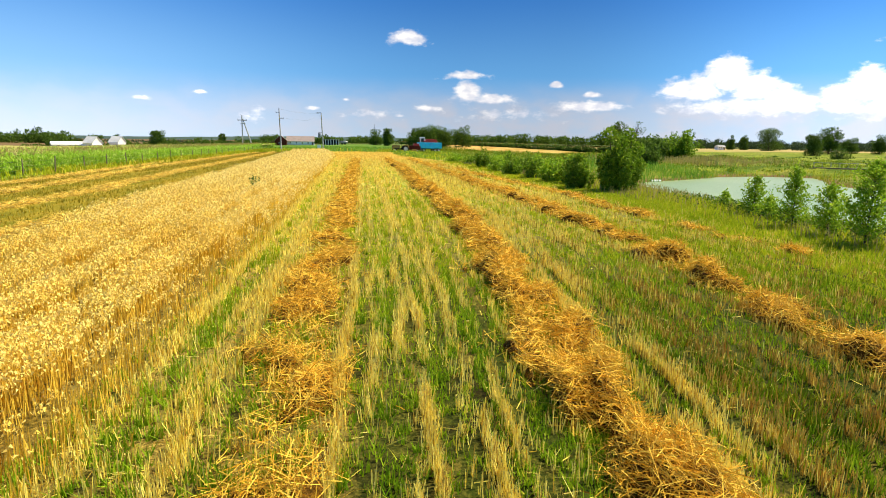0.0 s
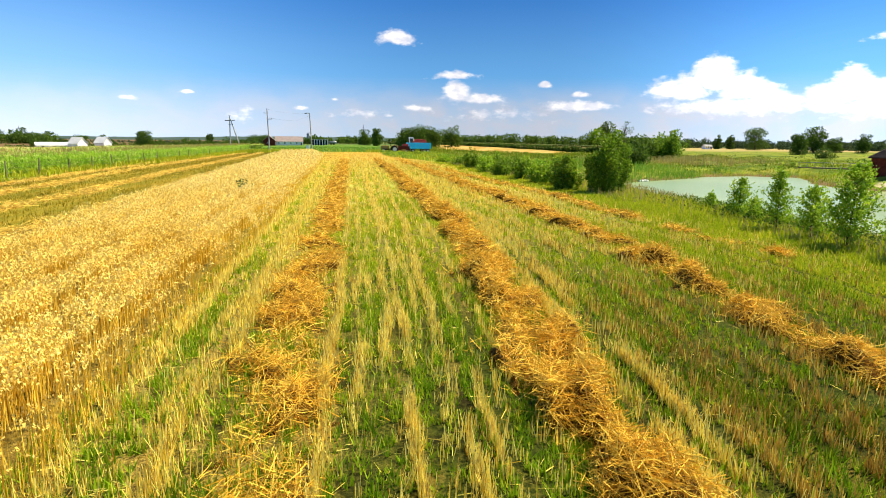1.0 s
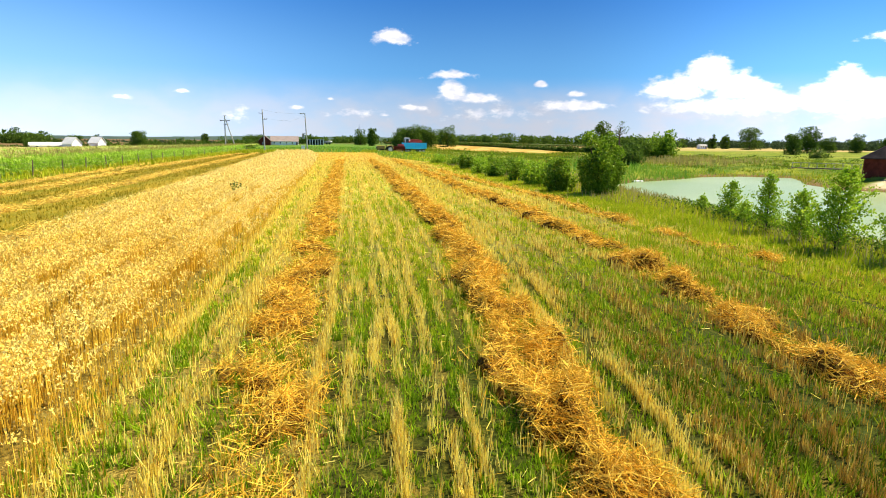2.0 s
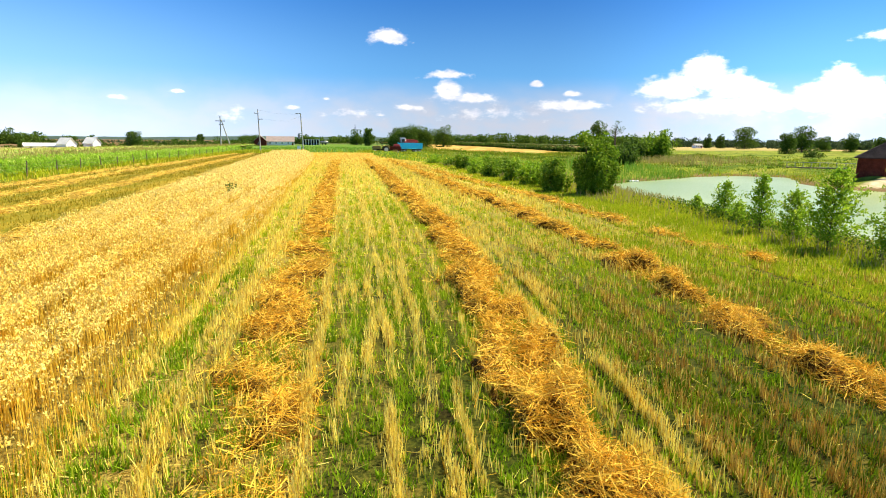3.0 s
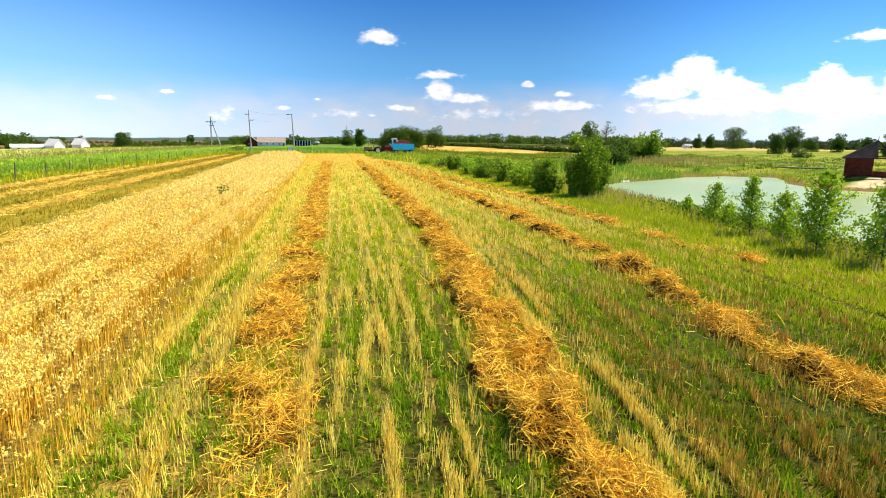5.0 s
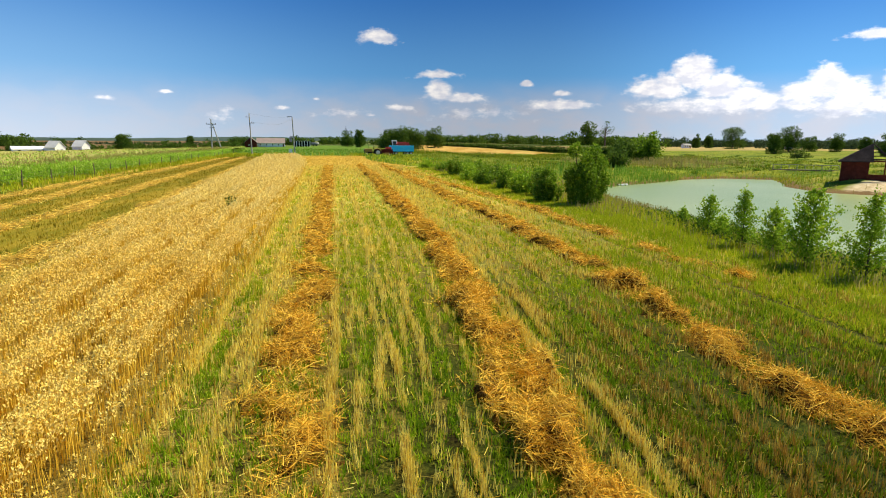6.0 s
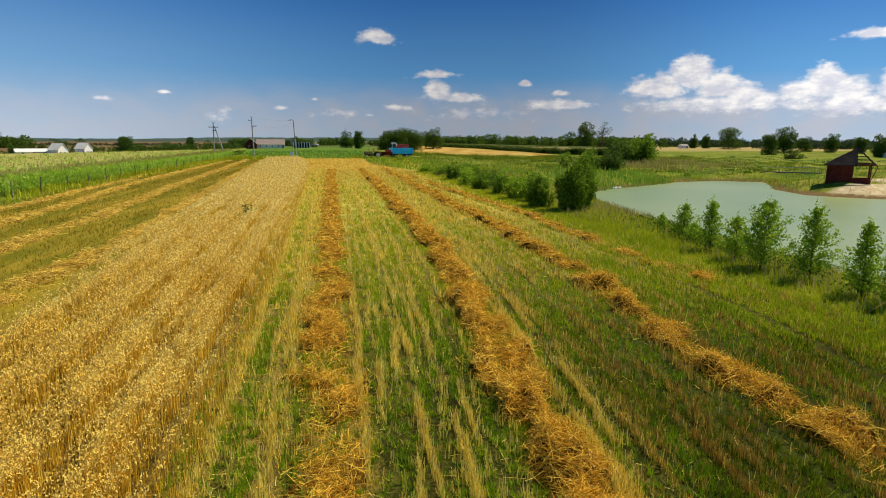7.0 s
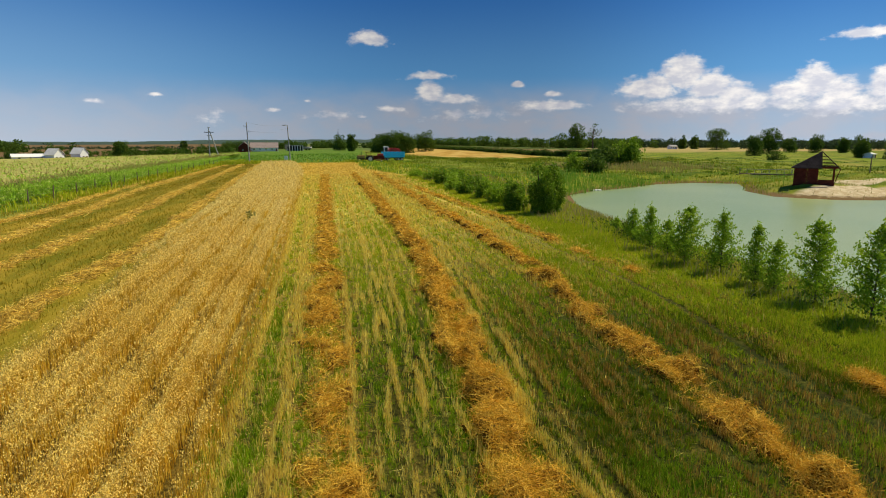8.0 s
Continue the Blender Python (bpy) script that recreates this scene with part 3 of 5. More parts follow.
keep &= (x > track(OATS_R, y) - 0.3) & (np.abs(x - track(RUT, y) + 0.04 * np.sin(y * 3)) > 0.2)
for line, off, wide in ((WIND_2, -0.95, 0.09), (WIND_2, 1.55, 0.07), (WIND_3, -0.95, 0.09), (WIND_1, 1.05, 0.05), (WIND_2, -1.75, 0.06)):
    keep &= (np.abs(x - track(line, y) - off - 0.05 * np.sin(y * 1.9)) > wide) | (y > 45)
keep &= pond_distance(x, y) > 0.3
tillers = 9
x, y = np.repeat(x[keep], tillers), np.repeat(y[keep], tillers)
loosen = 0.032 + 0.0014 * np.maximum(y, 0)
x, y = x + RNG.normal(0, 1, len(x)) * loosen, y + RNG.normal(0, 1, len(x)) * loosen
h = RNG.uniform(0.05, 0.19, len(x)) * (0.75 + 0.5 * patchy(x, y, 28, 1.6)) * (1 + 0.3 * smooth(x, 11, 15))
rank = RNG.uniform(0, 1, len(x)) < (0.25 + 0.65 * smooth(patchy(x, y, 29, 1.1), 0.3, 0.8)) * smooth(x, 1.5, 4.5) * (1 - 0.95 * smooth(y, 4, 15)) * (1 - 0.8 * smooth(x, 12, 14))
pale = ~rank & (RNG.uniform(0, 1, len(x)) < np.maximum(0.75 * smooth(x, 8.5, 12.5), 0.85 * smooth(y, 5, 22)))
for pick, mat, lab in ((~rank & ~pale, GRASS, "bright green young grass and weeds between stubble rows"), (pale, GRASS_PALE, "yellow-green grass towards the pond bank"), (rank, GRASS_DEEP, "darker rank grass and weeds between straw windrows")):
    put("field_grass", blades(on_ground(x[pick], y[pick], -0.01), h[pick], 0.016 + 0.0013 * np.maximum(y[pick], 0), 0.5, pointed=True), mat, None, lab, "grass", "", "stuff")


def windrow(name, line, y0, y1, width, height, seed, cut, count, label, fine=0.006, piles=(), mat=None, thin=0.0):
    """A swath of straw: a lumpy mat with loose straws on it."""
    rng = np.random.default_rng(seed)
    thing = base(name, (float(track(line, y0)), y0, 0), 0, label, "windrow", "straw windrows")
    ox, oy = float(track(line, y0)), y0

    def height_at(u, yy):
        xx = u * width / 2
        lump = 0.12 + 0.45 * patchy(xx * 1.0 + seed, yy, seed, 2.2) ** 1.4 + 0.62 * patchy(xx * 1.2 + seed, yy, seed + 1, 4.6) ** 2
        if piles:
            fill = np.maximum(thin, np.minimum(1, sum(np.exp(-(((yy - py + 0.25 * np.sin(xx * 3 + py)) / pl) ** 4)) for py, pl in piles)))
        else:
            fill = np.clip((patchy(xx * 0.25, yy, seed + 50, 2.0) - cut) / 0.25, 0, 1)
        edge = 0.58 + 0.55 * patchy(u * 3, yy, seed + 9, 3.4) * np.sqrt(fill)
        return np.maximum(0, 1 - np.abs(u / edge) ** 3.2) * lump * fill * height

    def lay(u, yy):
        """Where a place across the swath lies: its middle wanders and its width swells and shrinks."""
        wander = 0.34 * (patchy(yy * 0, yy, seed + 5, 1.1) - 0.5) + 0.16 * (patchy(yy * 0, yy, seed + 6, 3.2) - 0.5)
        return track(line, yy) + wander + u * width / 2 * (0.68 + 0.36 * patchy(u * 0, yy, seed + 7, 1.7) + 0.26 * patchy(u * 2, yy, seed + 8, 4.0))

    step = np.concatenate([np.arange(y0, min(y1, 30), 0.11), np.arange(30, max(y1, 30.1), 0.4)])
    step = step[step <= y1]
    us = np.linspace(-1, 1, 15)
    U, Y = np.meshgrid(us, step)
    X = lay(U, Y)
    Z = ground_z(X, Y) + height_at(U, Y) + rng.normal(0, 0.03, U.shape) - 0.06
    k = len(us)
    faces = [(j * k + i, j * k + i + 1, (j + 1) * k + i + 1, (j + 1) * k + i) for j in range(len(step) - 1) for i in range(k - 1)]
    # the dark mat shows through as painted shade below the loose straws
    put("mat", mesh_of(np.stack([X - ox, Y - oy, Z], -1).reshape(-1, 3), faces), MOUND_PALE if mat else MOUND_SHADED, thing)
    yy = spread_y(count, -1.5, y1, 6.5, rng) if y0 < -3 else scatter(count, 0, 1, y0, y1, 5.0, rng)[1]
    u = np.clip(rng.normal(0, 0.66, count), -1.9, 1.9)
    hh = height_at(np.clip(u, -1, 1), yy)
    ok = rng.uniform(0, 1, count) < (0.02 if piles else 0.12) + 0.88 * np.clip(hh / (0.25 * height), 0, 1)
    yy, u, hh = yy[ok], u[ok], hh[ok]
    xx = lay(u, yy)
    P = np.stack([xx - ox, yy - oy, ground_z(xx, yy) + hh + rng.uniform(-0.09, 0.10, len(u))], 1)
    far = np.maximum(yy, 0)
    ln, wd, close = rng.uniform(0.12, 0.55, len(u)) * (1 + far * 0.004), rng.uniform(0.6, 1.6, len(u)) * (fine + 0.0004 * far), yy < 16
    turn = 7 * patchy(xx, yy, seed + 3, 4.0) + rng.normal(0, 0.8, len(u))
    put("loose_straw", strands(P[close], ln[close], wd[close], 0.5, 0.5, rng, turn[close]), mat or STRAW, thing, "", "", "", "stuff")
    put("loose_straw", strands(P[~close], ln[~close], wd[~close], 0.3, 0.0, rng), mat or STRAW, thing, "", "", "", "stuff")
    return thing


BEHIND = [(-13.6, 1.0), (-11.4, 0.9), (-9.0, 1.0), (-6.6, 1.0), (-4.2, 0.9)]
HEAPS_2 = BEHIND + [(-1.6, 0.8), (0.2, 0.7), (2.2, 0.75), (4.2, 0.9), (6.4, 1.0), (8.8, 1.1), (11.4, 1.2), (14.2, 1.3), (17.4, 1.5), (20.8, 1.5)] + [(24.5 + 4.0 * k, 1.9) for k in range(19)]
HEAPS_3 = BEHIND + [(-1.2, 0.7), (1.3, 1.1), (4.0, 0.7), (6.7, 1.1), (9.6, 0.9), (12.2, 1.1), (15.2, 1.3), (18.6, 1.4), (22.0, 1.5)] + [(26.0 + 4.2 * k, 2.0) for k in range(18)]
CLUMPS = BEHIND + [(-2.2, 0.9), (0.6, 1.1), (3.9, 0.95), (7.5, 1.15), (11.6, 1.7), (15.2, 1.5), (18.6, 1.4)] + [(22.5 + 4.1 * k, 1.9 + 0.2 * (k % 3)) for k in range(19)]
windrow("straw_windrow", WIND_1, -14, 98, 1.65, 0.34, 21, 0.06, 44000, "thin patchy golden straw windrow on green stubble", 0.005, CLUMPS, None, 0.24)
windrow("straw_windrow", WIND_2, -14, 98, 1.6, 0.60, 34, 0.0, 62000, "thick golden straw windrow lying along stubble rows", 0.005, HEAPS_2, None, 0.34)
windrow("straw_windrow", WIND_3, -14, 98, 1.45, 0.46, 47, 0.0, 48000, "orange-gold straw windrow on greener stubble", 0.005, HEAPS_3, None, 0.26)
PILES = [(2.5, 0.8), (15.3, 0.7), (17.6, 0.7), (20.4, 0.8), (25.0, 1.5), (29.0, 1.9), (33.5, 2.2), (38.0, 2.2), (43.0, 2.6), (49.0, 2.8), (55.0, 3.4), (64.0, 4.0), (76.0, 5.0)]
windrow("straw_windrow", WIND_4, 1.0, 82, 1.1, 0.26, 60, 0.0, 26000, "broken straw windrow of separate clumps on grass", 0.006, PILES)
for i, line in enumerate(WIND_L):
    windrow("straw_windrow", line, line[0][0], 158, 1.8, 0.2, 70 + i * 9, 0.0, 20000, "pale straw windrow between oats and field fence", 0.006, (), PALE_STRAW)

# cut straw on the headland at the end of the field
n = 22000
y = 72 + 89 * RNG.uniform(0, 1, n) ** 0.6
x = RNG.normal(3.0, 7.0, n)
ok = (x > track(OATS_R, y) + 0.3) & (x < 15 - 5.5 * smooth(y, 40, 160))
x, y = x[ok], y[ok]
n = len(x)
put("headland_straw", strands(on_ground(x, y, 0.06), RNG.uniform(0.4, 1.0, n), RNG.uniform(0.04, 0.09, n), 0.2, 0.0, RNG, 0.2), PALE_STRAW, None, "loose straw scattered over the far headland", "straw", "", "stuff")
# standing oats
n = 300000
y = spread_y(n, -1.5, 160, 6.5)
u = RNG.uniform(0, 1, n)
left, right = track(OATS_L, y) + RNG.normal(0, 0.12, n), track(OATS_R, y) + RNG.normal(0, 0.12, n)
x = left + u * (right - left)
inset = track(OATS_R, y) - x


def drill(inset, y):
    """Thick and thin rows along the crop, 0 to 1: drill rows within broader uneven bands."""
    rows = 0.5 + 0.5 * np.cos(inset * 2 * np.pi / 0.42 + 0.5 * np.sin(y * 0.35) + 1.2 * np.sin(inset * 1.9))
    wide = 0.5 + 0.5 * np.cos(inset * 2 * np.pi / 1.26 + 0.4 * np.sin(y * 0.11) + 0.9 * np.sin(inset * 0.8))
    return 0.5 * rows + 0.5 * wide


row, clump = drill(inset, y), patchy(inset * 1.6, y * 1.1, 16, 2.6)
ok = RNG.uniform(0, 1, n) < np.maximum(0.04, -0.28 + 1.35 * row) * (0.35 + 0.65 * clump) * (0.7 + 0.3 * patchy(x, y * 0.5, 5, 0.7)) + 0.35 * smooth(y, 30, 70)
x, y, row, clump, inset = x[ok], y[ok], row[ok], clump[ok], inset[ok]
full = smooth(inset + 0.3 * (clump - 0.5), 0.15, 0.7)
ht = (0.30 + 0.10 * patchy(x, y * 0.4, 8, 0.5) + 0.42 * row + 0.10 * clump) * RNG.uniform(0.8, 1.12, len(x)) * (0.62 + 0.38 * full)
P = on_ground(x, y)
far = np.maximum(y, 0)
put("oat_stems", blades(P, ht, 0.012 + 0.0006 * far, 0.12, pointed=True), OATSTEM, None, "ripe standing oat straw, not yet cut", "oats", "", "stuff")
heads = np.where(RNG.uniform(0, 1, len(x)) < 0.12 + 0.88 * full, np.where(y < 30, 6, 3), 0)
idx = np.repeat(np.arange(len(x)), heads)
Q = P[idx] + np.stack([RNG.normal(0, 0.04, len(idx)), RNG.normal(0, 0.04, len(idx)), ht[idx] * RNG.uniform(0.78, 1.06, len(idx))], 1)
# heads go over to the paler far copy between 10 and 42 m
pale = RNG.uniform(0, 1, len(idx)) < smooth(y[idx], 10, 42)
for pick, mat, lab in ((~pale, OATHEAD, "golden drooping oat panicles"), (pale, OATHEAD_FAR, "oat panicles painted paler with distance in the far part of the crop")):
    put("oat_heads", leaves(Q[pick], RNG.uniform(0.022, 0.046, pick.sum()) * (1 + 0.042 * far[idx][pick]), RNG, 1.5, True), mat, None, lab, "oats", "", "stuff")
# old stubble and grass between the pale windrows beyond the oats
n = 60000
x, y = RNG.uniform(-30, -8.5, n), scatter(n, 0, 1, 8, 160, 25.0)[1]
ok = (x < track(OATS_L, y) - 0.1) & (RNG.uniform(0, 1, n) < 0.25 + 0.75 * patchy(x * 2.5, y * 0.25, 24, 0.9))
x, y = x[ok], y[ok]
put("stubble", blades(on_ground(x, y, -0.01), RNG.uniform(0.08, 0.2, len(x)), 0.016 + 0.0011 * y, 0.35, pointed=True), OLD_STUBBLE, None, "olive-brown old stubble and grass between pale windrows", "stubble", "", "stuff")


# ---- trees, shrubs and rough growth ----
def crown_points(rng, count, blobs):
    """Points in and on a set of ellipsoids (x, y, z, rx, ry, rz), thicker towards the skin."""
    vol = np.array([b[3] * b[4] * b[5] for b in blobs]) ** 0.75
    pick = rng.choice(len(blobs), count, p=vol / vol.sum())
    d = unit(rng.normal(0, 1, (count, 3))) * (rng.uniform(0.25, 1.0, count) ** 0.45)[:, None] * (1 + rng.normal(0, 0.1, count))[:, None]
    B = np.array(blobs)[pick]
    return B[:, :3] + d * B[:, 3:]


def tree(name, x, y, h, w, seed, label, leaf=None, count=1500, size=None, trunk=0.18, category="tree", group="", airy=1.0, lift=0.0, dense=0):
    """A broad tree: tapered trunk, limbs and a crown of leaf clumps round the limbs' ends."""
    rng = np.random.default_rng(seed)
    z = float(ground_z(x, y)) + lift
    thing = base(name, (x, y, z - 0.1), rng.uniform(0, 360), label, category, group)
    bm = bmesh.new()
    r0, top = 0.03 * h, h * 0.72
    bend = rng.normal(0, 0.03 * h, 2)
    tube(bm, [(0, 0, 0), (bend[0] * 0.4, bend[1] * 0.4, h * 0.3), (bend[0], bend[1], top)], [r0, r0 * 0.75, r0 * 0.2], 8)
    blobs = []
    for i in range(int(9 + 4 * airy)):
        a, f = i * 2.4 + rng.uniform(-0.4, 0.4), rng.uniform(trunk, 0.95)
        zz = h * (trunk + (0.97 - trunk) * f)
        reach = w / 2 * math.sqrt(max(0.05, 1 - ((f - 0.42) / 0.62) ** 2)) * rng.uniform(0.45, 0.85)
        end = (math.cos(a) * reach, math.sin(a) * reach, min(zz, h * 0.93))
        tube(bm, [(bend[0] * f * 0.6, bend[1] * f * 0.6, min(zz, top) * 0.75), (end[0] * 0.55, end[1] * 0.55, end[2] * 0.9), end], [r0 * 0.35, r0 * 0.22, r0 * 0.06], 5)
        s = rng.uniform(0.16, 0.27) * w * airy ** -0.5
        blobs.append((*end, s, s, s * rng.uniform(0.6, 0.9)))
    part("trunk", bm, BARK, thing)
    for i in range(dense):
        a, f = i * 2.4, 0.12 + 0.58 * i / dense
        r = w * 0.24 * (1.1 - f * 0.5)
        blobs.append((math.cos(a) * r, math.sin(a) * r, h * f, w * 0.28, w * 0.28, h * 0.26))
    P = crown_points(rng, count, blobs)
    P = P[P[:, 2] < h * 1.02]
    P[:, 2] = np.maximum(P[:, 2], h * trunk * 0.4)
    size = size or 0.075 * h
    put("crown", leaves(P, size * rng.uniform(0.6, 1.3, len(P)), rng, 0.2, True), leaf or LEAF_DARK, thing)
    return thing


def sapling(x, y, h, w, seed, label, count=1500, name="young_tree", category="young tree"):
    """A slim young tree: a stem with rising side shoots that carry the leaves."""
    rng = np.random.default_rng(seed)
    z = float(ground_z(x, y))
    thing = base(name, (x, y, z - 0.05), 0, label, category, "saplings on the bank")
    bm = bmesh.new()
    lean = rng.normal(0, 0.022 * h, 2)
    stem = lambda f: np.array([lean[0] * f * f, lean[1] * f * f, h * f])
    tube(bm, [tuple(stem(f)) for f in (0, 0.3, 0.65, 1.0)], [0.012 * h, 0.009 * h, 0.005 * h, 0.001 * h], 6)
    pts, n = [], 62
    for i in range(n):
        f = 0.07 + 0.9 * (i + rng.uniform(0, 1)) / n
        a = i * 2.399 + rng.uniform(-0.5, 0.5)
        env = (1 - f) ** 0.62 * (0.72 + 0.28 * min(1, f / 0.22))
        reach = w * 0.54 * env * rng.uniform(0.55, 1.2)
        s = stem(f)
        e = s + np.array([math.cos(a) * reach, math.sin(a) * reach, reach * rng.uniform(0.35, 0.95)])
        m = (s + e) / 2 + np.array([0, 0, -0.06 * reach])
        tube(bm, [tuple(s), tuple(m), tuple(e)], [0.0035 * h, 0.0025 * h, 0.0008 * h], 4)
        k = max(8, int(count / n * (0.4 + 1.1 * env)))
        t = rng.uniform(0.15, 1.08, k)[:, None]
        c = (1 - t) ** 2 * s + 2 * t * (1 - t) * m + t * t * e
        pts.append(c + rng.normal(0, 0.035 + 0.05 * reach, (k, 3)))
    pts.append(stem(1.0) + rng.normal(0, 1, (30, 3)) * np.array([0.05, 0.05, 0.14]))
    part("stem", bm, BARK, thing)
    P = np.concatenate(pts)
    put("foliage", leaves(P, rng.uniform(0.05, 0.12, len(P)), rng, 0.5), LEAF, thing)
    return thing


def shrub(name, x, y, h, w, seed, label, leaf, count, size, category="shrub", group="", depth=None):
    """A many-stemmed bush with an uneven outline."""
    rng = np.random.default_rng(seed)
    z = float(ground_z(x, y))
    depth = depth or w
    thing = base(name, (x, y, z - 0.05), 0, label, category, group)
    bm, blobs = bmesh.new(), []
    for i in range(24 if w < 3.5 else 34):
        a, r = rng.uniform(0, 6.28), math.sqrt(rng.uniform(0, 1))
        ex, ey = math.cos(a) * r * w * 0.42, math.sin(a) * r * depth * 0.42
        ez = h * (1 - 0.55 * r ** 2) * rng.uniform(0.55, 0.97)
        tube(bm, [(ex * 0.3, ey * 0.3, 0), (ex * 0.7, ey * 0.7, ez * 0.55), (ex, ey, ez)], [0.012 * h, 0.008 * h, 0.002 * h], 5)
        s = rng.uniform(0.08, 0.16) * w
        for f in (1.0, 0.62, 0.3):
            blobs.append((ex * (0.5 + 0.5 * f), ey * (0.5 + 0.5 * f), ez * f, s, s * depth / w, min(s, h * 0.2) * 1.1))
    part("stems", bm, BARK, thing)
    P = crown_points(rng, count, blobs)
    P = P[P[:, 2] > 0.02]
    put("foliage", leaves(P, size * rng.uniform(0.6, 1.35, len(P)), rng, 0.3), leaf, thing)
    return thing


# young trees along the pond's bank
SAPLINGS = [(18.3, 26.6, 0.95, 0.9), (17.9, 23.9, 1.95, 1.5), (17.4, 22.2, 1.1, 1.2), (16.9, 20.2, 2.5, 1.5), (16.7, 18.2, 2.0, 1.7), (16.5, 16.4, 2.85, 2.5), (17.0, 14.4, 2.85, 1.8), (16.9, 12.1, 2.6, 1.5),
            (16.7, 10.8, 2.2, 1.4), (17.1, 9.2, 3.2, 2.2), (17.1, 6.9, 3.4, 2.2), (18.3, 4.4, 3.0, 1.7)]
for i, (sx, sy, sh, sw) in enumerate(SAPLINGS):
    tall = "tall slender" if sh > 3 else "small" if sh < 2 else "slender"
    sapling(sx, sy, sh, sw, 300 + i, tall + " green young tree on the grassy pond bank", int(500 + 620 * sh * sw))
# the large shrub by the water and the lower ones behind it
shrub("willow_shrub", 17.1, 36.8, 4.9, 3.7, 401, "dense dark green willow shrub beside the pond", LEAF_MID, 18000, 0.15)
shrub("willow_shrub", 15.4, 39.2, 2.7, 2.4, 402, "lower green willow shrub on the field edge", LEAF_MID, 8000, 0.15)
shrub("willow_shrub", 16.6, 43.0, 2.5, 3.0, 403, "lower green willow shrub on the field edge", LEAF_MID, 6000, 0.16)
EDGE = [(15.6, 45.6, 2.3, 2.6), (17.4, 48.0, 2.5, 3.2), (15.4, 50.5, 2.2, 2.4), (17.0, 53.0, 2.3, 3.2), (15.0, 56.0, 1.9, 2.6), (17.2, 58.5, 2.3, 3.4), (15.0, 62.0, 1.8, 2.6), (17.4, 65.5, 2.2, 3.6), (15.2, 72.0, 2.7, 2.2), (17.6, 75.0, 1.9, 4.0), (16.0, 82.0, 1.7, 3.6), (20.5, 86.0, 2.0, 4.4), (14.8, 92.0, 1.6, 3.4)]
for i, (sx, sy, sh, sw) in enumerate(EDGE):
    shrub("shrub", sx, sy, sh, sw, 410 + i, "low green shrub among weeds at the field edge", LEAF_MID if i % 3 else LEAF, 2000, 0.19, "shrub", "shrubs at the field edge")
shrub("weed", -6.2, 34.7, 1.3, 1.2, 430, "dark green weed standing in ripe oats", LEAF_DARK, 420, 0.11, "weed")
sapling(17.2, 67.0, 2.3, 1.7, 425, "slender green young tree at the field edge", 1800)
# bushes beyond the pond
shrub("shrub", 57.2, 118.9, 4.6, 6.4, 440, "rounded olive shrub above the reeds", LEAF_MID, 2200, 0.42)
shrub("shrub", 61.5, 117.0, 5.0, 6.0, 441, "dark rounded shrub above the reeds", LEAF_DARK, 2200, 0.42)
shrub("willow", 96.7, 165.6, 9.4, 13.0, 442, "large grey-green willow beyond the reeds", LEAF_MID, 4200, 0.7, "willow")
shrub("willow", 87.5, 163.8, 7.2, 10.5, 443, "dark willow bush beyond the reeds", LEAF_DARK, 3200, 0.62, "willow")
shrub("shrub", 184.9, 201.2, 4.6, 9.0, 444, "low round bush on dry meadow", LEAF_DARK, 1200, 0.5)

for i, (sx, sy, sh, sw) in enumerate([(88, 112, 0.9, 2.0), (104, 118, 0.8, 2.6), (112, 132, 1.0, 2.4), (97, 126, 0.7, 2.2), (126, 120, 0.9, 3.0), (134, 146, 1.1, 3.2), (72, 104, 0.8, 1.8), (118, 158, 1.0, 3.4), (86, 104, 0.6, 1.6)]):
    shrub("meadow_bush", sx, sy, sh, sw, 450 + i, "low dark tussock bush on the rough meadow", LEAF_MID, 320, 0.26, "bush", "bushes on the meadow")
